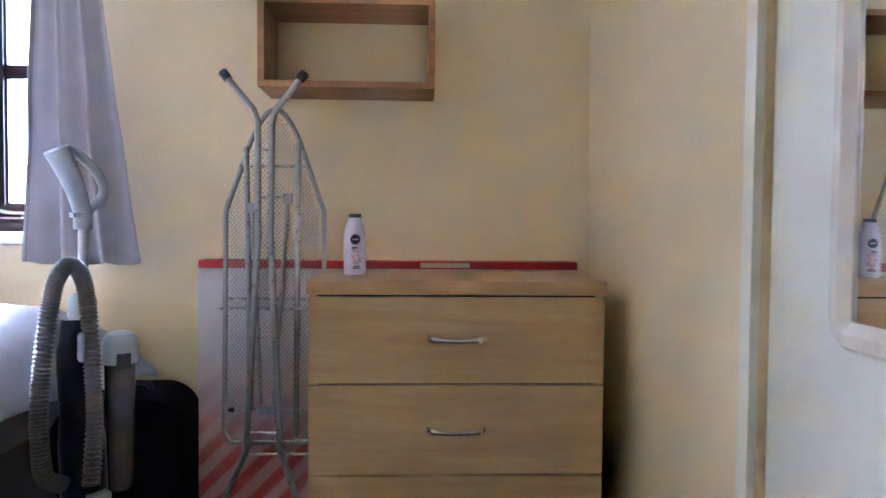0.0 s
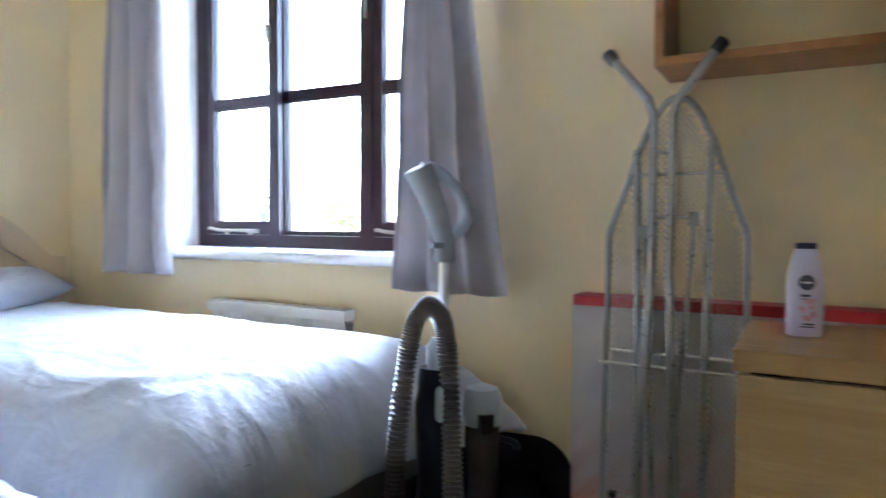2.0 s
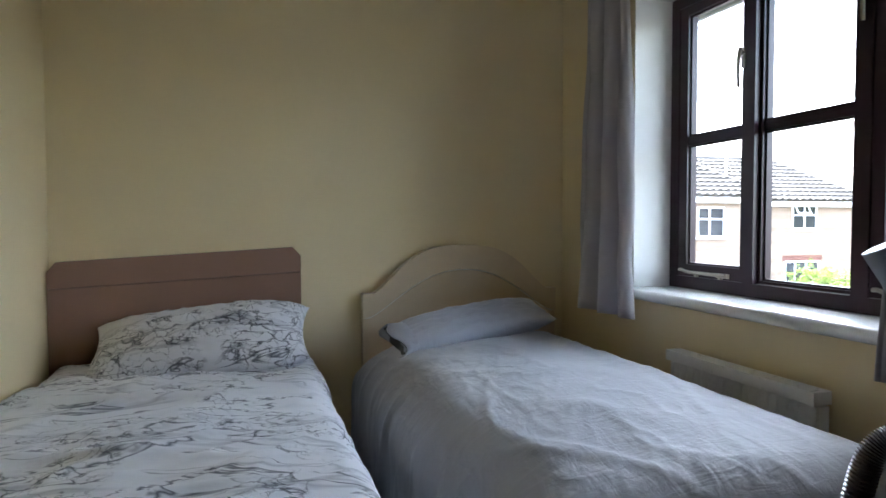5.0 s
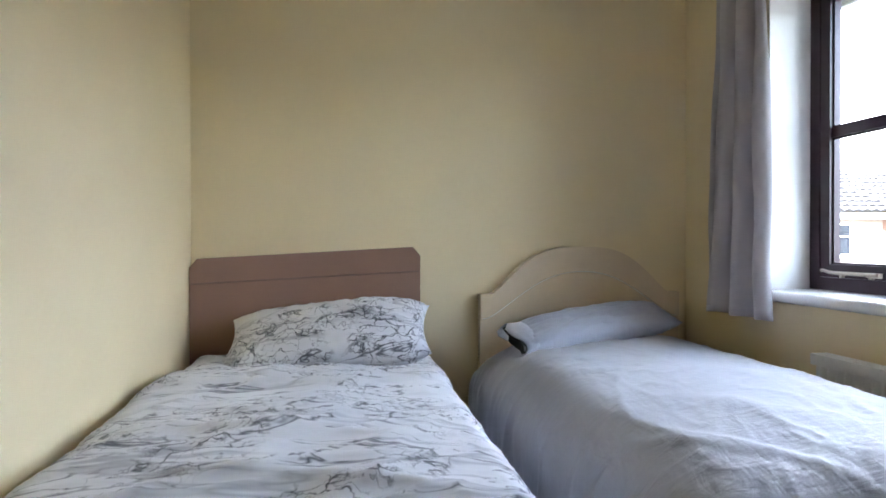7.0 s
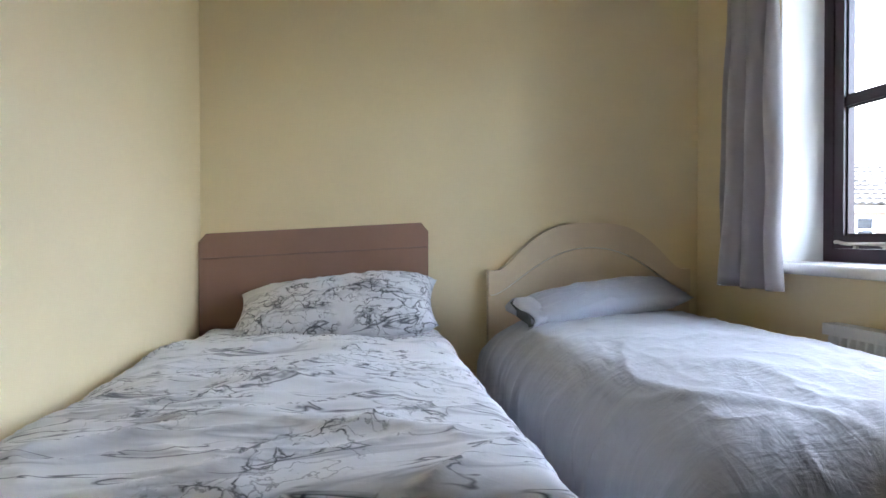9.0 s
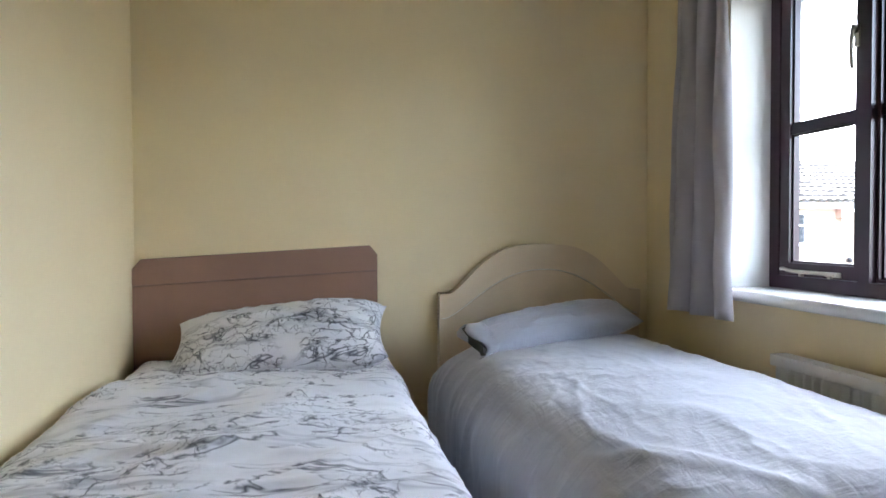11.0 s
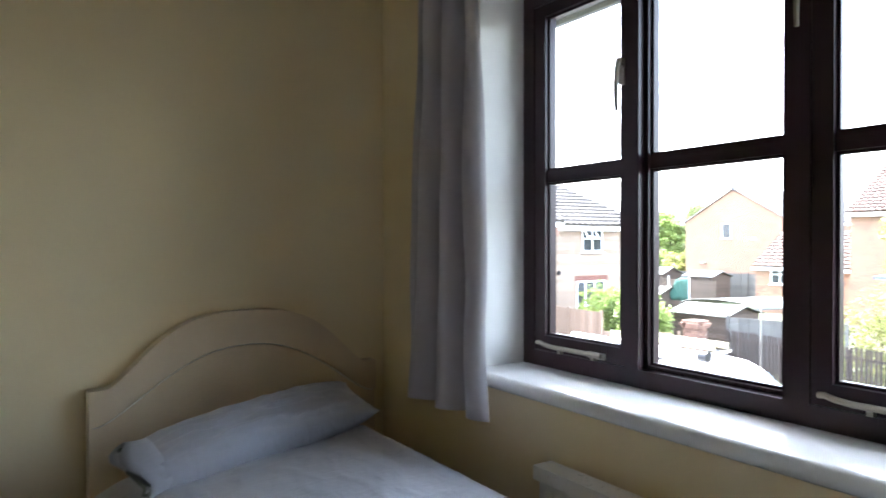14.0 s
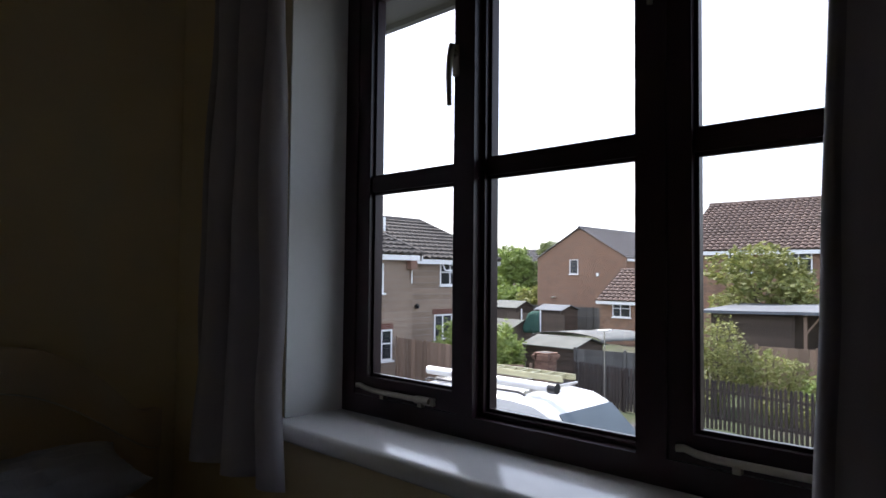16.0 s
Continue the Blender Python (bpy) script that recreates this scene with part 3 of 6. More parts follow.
def duvet(name, xs, ys, z, drops, mat, seed, crown=0.03, puff=0.012, creases=(), r=0.07, step=0.0095, fa=5.5, fb=3.4, skew=0.8, pleats=1.0, stray=0.0, tilt=0.0):
    """A duvet over a bed. xs: head and foot; ys: the two sides; drops: hang at the head, foot, low-y and high-y side."""
    cx, cy = sum(xs) / 2, sum(ys) / 2
    hx, hy = (xs[1] - xs[0]) / 2, (ys[1] - ys[0]) / 2
    head, foot, low, high = drops
    na, nb = int((2 * hx + head + foot) / step), int((2 * hy + low + high) / step)
    off = Vector((seed * 7.3, seed * 3.1, seed * 1.7))
    bm = bmesh.new()
    grid = []
    for i in range(na + 1):
        a = -hx - head + (2 * hx + head + foot) * i / na
        row = []
        for j in range(nb + 1):
            b = -hy - low + (2 * hy + low + high) * j / nb
            ox, dx = fold(abs(a), hx - r, r)
            oy, dy = fold(abs(b), hy - r, r)
            x, y = math.copysign(ox, a), math.copysign(oy, b)
            down = (dx ** 2.2 + dy ** 2.2) ** (1 / 2.2)
            top = 1.0 if down < 1e-6 else max(0.0, 1 - down / 0.15)
            q = Vector((a, b, 0))
            swell = crown * max(0, 1 - (a / hx) ** 4) * max(0, 1 - (b / hy) ** 2)
            long_folds = puff * 1.5 * (noise.noise(Vector((a * 2.1, b * 5.0, 0.3)) + off)) * (0.5 + 0.5 * top)
            ridge = puff * (1 - abs(2 * noise.noise(Vector((a * fa + skew * b, b * fb, 1.1)) + off))) ** 4 * 1.3
            fine = puff * 0.85 * (1 - abs(2 * noise.noise(Vector((a * fa * 3.0 + skew * 3 * b, b * fb * 2.6, 2.7)) + off))) ** 4 * 1.1
            dz = swell + long_folds + ridge + fine + tilt * b / hy
            for (px, py, qx, qy, h, w) in creases:
                t = max(0, min(1, ((a + cx - px) * (qx - px) + (b + cy - py) * (qy - py)) / ((qx - px) ** 2 + (qy - py) ** 2)))
                d = math.hypot(a + cx - px - t * (qx - px), b + cy - py - t * (qy - py))
                dz += h * math.exp(-(d / w) ** 2) * math.sin(math.pi * (0.1 + 0.8 * t))
            hang = min(1.0, down / 0.2)
            pleat = hang * 0.014 * (1 - abs(2 * noise.noise(Vector((a * 8 + b, b * 1.3, 8.8)) + off))) ** 3 + pleats * hang * (0.016 * math.sin(a * 17 + 3 * noise.noise(q * 2.2 + off)) + 0.012 * noise.noise(q * 6 + off))
            pleat_x = hang * 0.014 * math.sin(b * 19 + 2 * noise.noise(q * 3 + off))
            yy = cy + y + (math.copysign(pleat, b) if dy > 0 else 0)
            xx = cx + x + (math.copysign(pleat_x, a) if dx > 0 else 0)
            xx += stray * max(0.0, (b / hy + 1) / 2 - 0.3) / 0.7 * max(0.0, min(1.2, a / hx)) ** 3
            wave = 0.03 * noise.noise(Vector((a * 3, b * 3, 5)) + off) * hang
            row.append(bm.verts.new((xx, yy, z + dz * (0.35 + 0.65 * top) - down + wave)))
        grid.append(row)
    for i in range(na):
        for j in range(nb):
            bm.faces.new((grid[i][j], grid[i + 1][j], grid[i + 1][j + 1], grid[i][j + 1]))
    ob = finish(name, bm, mat, smooth=180)
    sol = ob.modifiers.new("thickness", "SOLIDIFY")
    sol.thickness, sol.offset = 0.018, -1
    return ob


def pillow(name, length, width, height, mat, seed, flange=0.0, lean=0.0, rough=1.0):
    """A stuffed pillow lying along y, with pulled-out corners and creases towards its seams."""
    bm = bmesh.new()
    n, k = 44, 30
    off = Vector((seed * 5.1, 2.2, seed))
    sheets = []
    for side in (1, -1):
        g = []
        for i in range(n + 1):
            u = -1 + 2 * i / n
            row = []
            for j in range(k + 1):
                v = -1 + 2 * j / k
                plump = max(0.0, (1 - abs(u) ** 2.6) * (1 - abs(v) ** 2.2)) ** 0.5
                pull = 1 - 0.07 * (1 - abs(v) ** 2) * abs(u) ** 3
                pull_v = (1 - 0.10 * (1 - abs(u) ** 2) * abs(v) ** 3) * (1 - 0.2 * abs(u) ** 6)
                crease = 0.016 * noise.noise(Vector((u * 4, v * 6, side)) + off) + 0.013 * (1 - abs(2 * noise.noise(Vector((u * 6, v * 4, 3 + side)) + off))) ** 2
                row.append(bm.verts.new((v * width / 2 * pull_v, u * length / 2 * pull, side * (height / 2 * (1 + lean * u) * plump + rough * crease * plump))))
            g.append(row)
        sheets.append(g)
        for i in range(n):
            for j in range(k):
                f = (g[i][j], g[i + 1][j], g[i + 1][j + 1], g[i][j + 1])
                bm.faces.new(f if side > 0 else f[::-1])
    bmesh.ops.remove_doubles(bm, verts=bm.verts, dist=0.0008)
    ob = finish(name, bm, mat, smooth=70)
    if flange:
        # the open end of the case: a crumpled mouth past the seam, dark lining inside
        bm = bmesh.new()
        rings = []
        for i in range(4):
            t = i / 3
            ring = []
            for k2 in range(20):
                a = 2 * math.pi * k2 / 20
                w2, h2 = width * (0.42 + 0.07 * t), height * (0.33 - 0.06 * t)
                wob = 0.012 * noise.noise(Vector((math.cos(a) * 2, math.sin(a) * 2, t * 3 + seed)))
                ring.append(bm.verts.new((w2 * math.cos(a) + wob, -length / 2 * 0.82 - flange * 2.2 * t + 0.02 * math.sin(a * 3) * t, h2 * math.sin(a) + wob)))
            rings.append(ring)
        for a, b in zip(rings, rings[1:]):
            for k2 in range(20):
                bm.faces.new((a[k2], a[(k2 + 1) % 20], b[(k2 + 1) % 20], b[k2]))
        mouth = finish("case_mouth", bm, mat, ob, smooth=70)
        sol = mouth.modifiers.new("thickness", "SOLIDIFY")
        sol.thickness = 0.003
        bm = bmesh.new()
        ring = [bm.verts.new((width * 0.45 * math.cos(2 * math.pi * k2 / 16), -length / 2 * 0.82 - flange * 1.9 + 0.008 * math.sin(k2 * 2.1), height * 0.25 * math.sin(2 * math.pi * k2 / 16))) for k2 in range(16)]
        mid = bm.verts.new((0, -length / 2 * 0.82 - flange * 0.6, 0.01))
        for k2 in range(16):
            bm.faces.new((ring[k2], ring[(k2 + 1) % 16], mid))
        finish("lining", bm, M_GREYDARK, ob, smooth=40)
    return ob


def divan(name, y0, y1, headboard_parts, label):
    bed = empty(name, -1.70, (y0 + y1) / 2, 0)
    inv = bed.matrix_basis.inverted()
    made = [block("divan_base", -2.62, -0.86, y0 + 0.01, y1 - 0.01, 0.05, 0.40, M_DIVAN, bevel=0.02, segs=3),
            block("mattress", -2.62, -0.855, y0, y1, 0.402, 0.62, M_MATTRESS, bevel=0.05, segs=4)]
    for x in (-2.5, -0.97):
        for y in (y0 + 0.09, y1 - 0.09):
            made.append(lathe("castor", [(0.018, 0.0), (0.022, 0.008), (0.022, 0.03), (0.012, 0.035), (0.012, 0.052)], M_BLACK, at=(x, y, 0), sides=12))
    for ob in made + headboard_parts:
        ob.parent, ob.matrix_parent_inverse = bed, inv
    return tagged(bed, label, "bed", "single beds")


HX = -2.645                                   # front of both headboards
# brown headboard: padded panel with clipped corners, a seam and a band above it
y0, y1, zt, hi = S + 0.004, 1.198, 1.085, 0.022        # the board hangs a little askew
lower = slab("headboard", [(y0, 0.3), (y1, 0.3), (y1, 0.985 + hi), (y0, 0.985 - hi)], X0 + 0.012, HX, M_BROWN, axis="x", bevel=0.012, segs=3)
band = slab("headboard_band", [(y0, 0.987 - hi), (y1, 0.987 + hi), (y1, zt - 0.035 + hi), (y1 - 0.03, zt + hi), (y0 + 0.03, zt - hi), (y0, zt - 0.035 - hi)], X0 + 0.012, HX + 0.003, M_BROWN, axis="x", bevel=0.014, segs=3)
cord = tube("piping", [(HX + 0.002, y0 + 0.005, 0.986 - hi), (HX + 0.002, y1 - 0.004, 0.986 + hi)], 0.0035, M_BROWN_CORD, sides=6)
divan("single_bed", S + 0.02, 1.18, [lower, band, cord], "single divan bed with a padded brown headboard, made up")

# cream headboard: arched, with shoulders, an inner arch of pale piping
cy0, cy1, cm = 1.449, 2.334, 1.892


def arch(t, lo, hi, wide, rise):
    """Height of the arch at t (-1..1): flat shoulders, an S-curve, a round crown."""
    a = abs(t)
    if a > wide:
        return lo
    a /= wide
    return lo + (hi - lo) * (1 - a ** rise) ** 1.5


N = 72
rim = [(cm + (cy1 - cy0) / 2 * t, arch(t, 0.908, 1.106, 0.90, 3.0)) for t in [1 - 2 * i / N for i in range(N + 1)]]
inner = [(cm + (cy1 - cy0) / 2 * t, arch(t, 0.808, 1.003, 0.96, 2.2)) for t in [1 - 2 * i / N for i in range(N + 1)]]
outer_pad = slab("headboard_border", rim + inner[::-1], X0 + 0.012, HX + 0.008, M_CREAM, axis="x", bevel=0.02, segs=4)
inner_pad = slab("headboard", [(cy1, 0.3)] + [(y, z - 0.003) for y, z in inner] + [(cy0, 0.3)], X0 + 0.012, HX - 0.002, M_CREAM, axis="x", bevel=0.010, segs=3)
bead = tube("piping", [(HX - 0.001, y, z - 0.001) for y, z in inner[1:-1]], 0.0042, M_CREAM_CORD, sides=6)
divan("single_bed", 1.46, 2.24, [inner_pad, outer_pad, bead], "single divan bed with an arched cream headboard, made up")

tagged(duvet("duvet", (-2.225, -0.80), (S + 0.012, 1.225), 0.706, (0.03, 0.16, 0.0, 0.33), M_MARBLE, 1.0, crown=0.028, puff=0.009, fa=4.6, fb=1.7, skew=1.9,
             creases=((-1.9, 0.4, -1.75, 1.1, 0.022, 0.04), (-1.2, 0.5, -1.0, 1.15, 0.012, 0.035), (-1.5, 0.35, -1.35, 0.9, 0.012, 0.03))),
       "white duvet printed with grey and black marble veins", "duvet", "duvets")
tagged(duvet("duvet", (-2.60, -0.84), (1.40, 2.305), 0.728, (0.02, 0.13, 0.36, 0.0), M_GREY, 4.0, crown=0.03, puff=0.0038, tilt=0.02, fa=3.0, fb=5.0, skew=2.5, pleats=0.5, stray=0.15,
             creases=((-2.1, 1.6, -1.5, 2.1, 0.004, 0.06), (-1.6, 1.55, -1.1, 2.0, 0.006, 0.06), (-1.9, 1.5, -1.7, 1.9, 0.004, 0.035), (-1.3, 1.45, -1.0, 1.7, 0.007, 0.02), (-1.25, 1.55, -0.95, 1.75, 0.006, 0.018)), r=0.18),
       "plain blue-grey cotton duvet over the bed", "duvet", "duvets")
# under sheet of the marbled set, shown by the pillow
tagged(duvet("fitted_sheet", (-2.62, -2.10), (S + 0.03, 1.24), 0.692, (0.0, 0.0, 0.02, 0.30), M_MARBLE, 2.0, crown=0.0, puff=0.006, r=0.06),
       "white marbled fitted sheet showing below the pillow", "sheet")

p = pillow("pillow", 0.76, 0.34, 0.185, M_MARBLEPILLOW, 1.0, lean=0.22, rough=0.9)
p.matrix_basis = pose(-2.42, 0.830, 0.780, 5, 33, -5)
tagged(p, "plump marbled white pillow leaning on the brown headboard", "pillow", "pillows")
p = pillow("pillow", 0.68, 0.23, 0.125, M_GREY, 3.0, flange=0.03, rough=0.7)
p.matrix_basis = pose(-2.395, 1.85, 0.800, 7, 18, 10)
tagged(p, "plain blue-grey pillow lying below the cream headboard", "pillow", "pillows")


# ---- chest of drawers ----
def chest_of_drawers(x0, x1, yf, yb):
    ob = empty("chest_of_drawers", (x0 + x1) / 2, (yf + yb) / 2, 0)
    inv = ob.matrix_basis.inverted()
    parts = []
    bm = bmesh.new()
    brick_of(bm, x0 + 0.004, x0 + 0.02, yf + 0.018, yb, 0, 0.8115)
    brick_of(bm, x1 - 0.02, x1 - 0.004, yf + 0.018, yb, 0, 0.8115)
    brick_of(bm, x0 + 0.02, x1 - 0.02, yb - 0.006, yb, 0.05, 0.8115)
    brick_of(bm, x0 + 0.02, x1 - 0.02, yf + 0.03, yf + 0.045, 0, 0.10)
    parts.append(finish("carcass", bm, M_OAK, bevel=0.001))
    # one solid block, its shade painted in, seen through the drawer gaps
    parts.append(block("gap_shade_block", x0 + 0.021, x1 - 0.021, yf + 0.022, yb - 0.01, 0.12, 0.811, M_GAPSHADE))
    parts.append(block("worktop", x0 - 0.003, x1 + 0.003, yf - 0.001, yb + 0.004, 0.812, 0.847, M_OAKTOP, bevel=0.0035, segs=3))
    for k in range(3):
        z0, z1 = ((0.5865, 0.8055), (0.3530, 0.5795), (0.1190, 0.3460))[k]
        front = block("drawer_front", x0 + 0.003, x1 - 0.003, yf, yf + 0.017, z0, z1, M_OAK, bevel=0.0012)
        parts.append(front)
        bm = bmesh.new()
        zc, xc, half = z0 + 0.110, x0 + 0.378, 0.075
        rings = []
        for i in range(25):
            u = i / 12 - 1
            x, flare = xc + half * u, abs(u) ** 3
            up, low = 0.0055 + 0.0060 * flare, 0.0050 + 0.0035 * flare
            z, y = zc + 0.0040 * u * u, yf - 0.027 + 0.008 * u * u + 0.0165 * abs(u) ** 14
            rings.append([bm.verts.new(q) for q in ((x, y, z + 0.001), (x, y + 0.0045, z + up), (x, y + 0.009, z + up * 0.8), (x, y + 0.009, z - low * 0.8), (x, y + 0.0035, z - low))])
        for one, two in zip(rings, rings[1:]):
            for n in range(5):
                bm.faces.new((one[n], two[n], two[(n + 1) % 5], one[(n + 1) % 5]))
        bm.faces.new(rings[0][::-1])
        bm.faces.new(rings[-1])
        for x in (xc - half + 0.007, xc + half - 0.007):
            brick_of(bm, x - 0.006, x + 0.006, yf - 0.008, yf, zc - 0.001, zc + 0.011)
        bmesh.ops.remove_doubles(bm, verts=bm.verts, dist=0.0002)
        handle = finish("handle", bm, M_CHROME, smooth=35)
        handle.parent = front
    for q in parts:
        q.parent, q.matrix_parent_inverse = ob, inv
    return tagged(ob, "light oak-effect chest of three drawers with bow handles", "chest of drawers")


chest_of_drawers(-0.087, 0.672, 1.893, 2.265)


# ---- wall shelf: an open box of cherry-coloured boards ----
def box_shelf(x0, x1, z0, z1, yf):
    ob = empty("wall_shelf", (x0 + x1) / 2, D, z0)
    inv = ob.matrix_basis.inverted()
    t = 0.019
    parts = [block("bottom_board", x0, x1, yf, D - 0.001, z0, z0 + t, M_SHELF, bevel=0.0015),
             block("top_board", x0, x1, yf, D - 0.001, z1 - t, z1, M_SHELF, bevel=0.0015),
             block("side_board", x0, x0 + t, yf, D - 0.001, z0 + t, z1 - t, M_SHELF, bevel=0.0015),
             block("side_board", x1 - t, x1, yf, D - 0.001, z0 + t, z1 - t, M_SHELF, bevel=0.0015)]
    for q in parts:
        q.parent, q.matrix_parent_inverse = ob, inv
    return tagged(ob, "empty cherry-veneer box shelf fixed to the wall", "shelf")


box_shelf(-0.285, 0.238, 1.395, 1.66, 2.205)


# ---- flat cardboard box leaning on the wall ----
def flat_box(x0, x1, y0, y1, z1):
    ob = empty("cardboard_box", (x0 + x1) / 2, (y0 + y1) / 2, 0)
    m, nt, b = nodes_of("printed_carton")
    vec = coords(nt)
    sep = nt.nodes.new("ShaderNodeSeparateXYZ")
    nt.links.new(vec, sep.inputs[0])
    tilt = nt.nodes.new("ShaderNodeMath")
    tilt.operation = "MULTIPLY_ADD"
    tilt.inputs[1].default_value = -1.0
    nt.links.new(sep.outputs["X"], tilt.inputs[0])
    nt.links.new(sep.outputs["Z"], tilt.inputs[2])
    wv = nt.nodes.new("ShaderNodeTexWave")
    wv.inputs["Scale"].default_value, wv.inputs["Distortion"].default_value = 3.2, 0.6
    cmb = nt.nodes.new("ShaderNodeCombineXYZ")
    nt.links.new(tilt.outputs[0], cmb.inputs["X"])
    nt.links.new(cmb.outputs[0], wv.inputs["Vector"])
    red = ramp(nt, sep.outputs["Z"], [(0.0, 1.0), (0.24, 0.9), (0.46, 0.3), (0.62, 0.0)])
    scuff = noisy(nt, vec, 9, 5)
    stripes = ramp(nt, wv.outputs["Fac"], [(0.3, 0.62), (0.7, 1.0)])
    fac = mixed(nt, 1.0, red, stripes, "MULTIPLY")
    col = mixed(nt, fac, (0.66, 0.62, 0.62), (0.50, 0.04, 0.05))
    col = mixed(nt, ramp(nt, scuff, [(0.5, 0.0), (0.75, 0.4)]), col, (0.52, 0.46, 0.45))
    nt.links.new(col, b.inputs["Base Color"])
    b.inputs["Roughness"].default_value = 0.55
    bumped(nt, b, noisy(nt, vec, 5, 3), 0.2, 0.004)
    body = block("carton", x0, x1, y0, y1, 0.0, z1 - 0.0245, m, bevel=0.004)
    lid = block("lid", x0 + 0.002, x1 - 0.002, y0 - 0.002, y1 - 0.002, z1 - 0.024, z1, M_RED, bevel=0.003)
    tape = block("tape", 0.20, 0.355, y0 - 0.0034, y0 + 0.01, z1 - 0.019, z1 - 0.0045, M_TAPE)
    for q in (body, lid, tape):
        q.parent, q.matrix_parent_inverse = ob, ob.matrix_basis.inverted()
    return tagged(ob, "long flat white cardboard box with red printed edges, on end", "cardboard box")


flat_box(-0.49, 0.70, 2.30, 2.383, 0.875)


# ---- ironing board, folded, standing on end ----
def ironing_board():
    ob = empty("ironing_board", -0.26, 2.25, 0)
    inv = ob.matrix_basis.inverted()
    parts = []

    def at(x, z, lift=0.0):
        return Vector((0.15 + (x - 0.15) * 0.965, 2.215 + 0.02 * z / 1.45 - lift, 0.99 + (z - 0.99) * 0.965 if z > 0.1 else z))
    cx, half = -0.252, 0.156
    raw = [(cx - half + 0.02, 0.305), (cx - half, 0.34), (cx - half + 0.004, 0.7), (cx - 0.148, 1.03), (cx - 0.115, 1.13), (cx - 0.075, 1.245), (cx - 0.035, 1.32), (cx, 1.342)]
    # straight sides with a tight bend at the shoulder, and a round crown
    side = raw[:3] + [(cx - 0.1515, 1.018), (cx - 0.1505, 1.030), (cx - 0.1470, 1.042)] + raw[4:6]
    crown = spline([at(x, z) for x, z in raw[4:]] + [at(2 * cx - x, z) for x, z in raw[-2:3:-1]], 6)
    ring = [at(x, z) for x, z in side[:-2]] + crown + [at(2 * cx - x, z) for x, z in side[-3::-1]]
    parts.append(tube("rim_tube", ring + [ring[0]], 0.0075, M_TUBE, sides=8))

    def width_at(z):
        for a, b in zip(raw, raw[1:]):
            if a[1] <= z <= b[1]:
                return cx - (a[0] + (b[0] - a[0]) * (z - a[1]) / (b[1] - a[1]))
        return 0.0
    # expanded metal: crossed thin strands clipped to the rim
    vs, fs = [], []
    px, pz = 0.0125, 0.0155
    rows = int((1.33 - 0.31) / (pz / 2))
    for i in range(rows):
        za, zb = 0.31 + i * pz / 2, 0.31 + (i + 1) * pz / 2
        w = min(width_at(za), width_at(zb)) - 0.003
        n = int(w / px)
        for k in range(-n, n):
            xa = cx + k * px + (px / 2 if i % 2 else 0)
            for xb in (xa - px / 2, xa + px / 2):
                a, b = at(xa, za), at(xb, zb)
                o = Vector((0.0011, 0, 0))
                base = len(vs)
                vs += [a - o, a + o, b + o, b - o]
                fs.append((base, base + 1, base + 2, base + 3))
    me = bpy.data.meshes.new("mesh_top")
    me.from_pydata(vs, [], fs)
    me.materials.append(M_MESH)
    parts.append(tagged(new("mesh_top", me), kind="stuff"))
    # one frame of legs: feet splay at both ends
    for s, foot_x, top_x, low_x, end_x in ((-1, -0.395, -0.298, -0.33, -0.385), (1, -0.165, -0.256, -0.228, -0.18)):
        line = [at(foot_x, 1.437, 0.035), at(top_x + s * 0.012, 1.335, 0.035), at(top_x, 1.30, 0.035), at(top_x - s * 0.002, 0.95, 0.035), at(low_x, 0.30, 0.035), at(low_x + s * 0.012, 0.265, 0.035), at(end_x, 0.165, 0.05), at(end_x + s * 0.05, 0.02, 0.07)]
        parts.append(tube("leg", line, 0.0098, M_TUBE))
        way = (line[0] - line[1]).normalized()
        parts.append(tube("foot_cap", [line[0] - way * 0.012, line[0] + way * 0.014, line[0] + way * 0.018], [0.0135, 0.0145, 0.010], M_BLACK))
    # the second frame, behind
    for x, xb, z1, z0 in ((-0.338, -0.322, 1.225, 0.42), (-0.178, -0.183, 1.24, 0.33)):
        parts.append(tube("leg", [at(x, z1, 0.014), at(xb, z0, 0.014)], 0.0085, M_TUBE))
    for x, xb, z1, z0 in ((-0.315, -0.290, 1.04, 0.43), (-0.208, -0.250, 1.07, 0.43)):
        parts.append(tube("brace", [at(x, z1, 0.022), at(xb, z0, 0.022)], 0.007, M_TUBE, flat=0.6))
        j = at(x, z1)
        parts.append(block("joint", j.x - 0.012, j.x + 0.012, j.y - 0.035, j.y - 0.012, j.z - 0.018, j.z + 0.012, M_TUBE, bevel=0.003))
    parts.append(block("pivot_block", -0.277, -0.230, at(0, 0.42).y - 0.034, at(0, 0.42).y - 0.010, 0.424, 0.440, M_TUBE, bevel=0.004))
    for z, xa, xb, lift in ((1.168, cx - 0.105, cx + 0.105, 0.012), (1.215, -0.30, -0.256, 0.035), (1.07, -0.30, -0.2, 0.03), (0.757, cx - 0.14, cx + 0.14, 0.014), (0.727, cx - 0.165, cx + 0.15, 0.02), (0.413, cx - 0.13, cx + 0.13, 0.014), (0.348, -0.337, -0.234, 0.035), (0.31, cx - 0.13, cx + 0.13, 0.006), (0.275, -0.333, -0.14, 0.02)):
        parts.append(tube("cross_bar", [at(xa, z, lift), at(xb, z, lift)], 0.0042, M_STEEL, sides=8))
    for x in (cx - 0.128, cx + 0.128):
        j = at(x, 0.413)
        parts.append(block("clip", j.x - 0.008, j.x + 0.008, j.y - 0.022, j.y - 0.006, j.z - 0.006, j.z + 0.005, M_BLACK, bevel=0.002))
    for q in parts:
        q.parent, q.matrix_parent_inverse = ob, inv
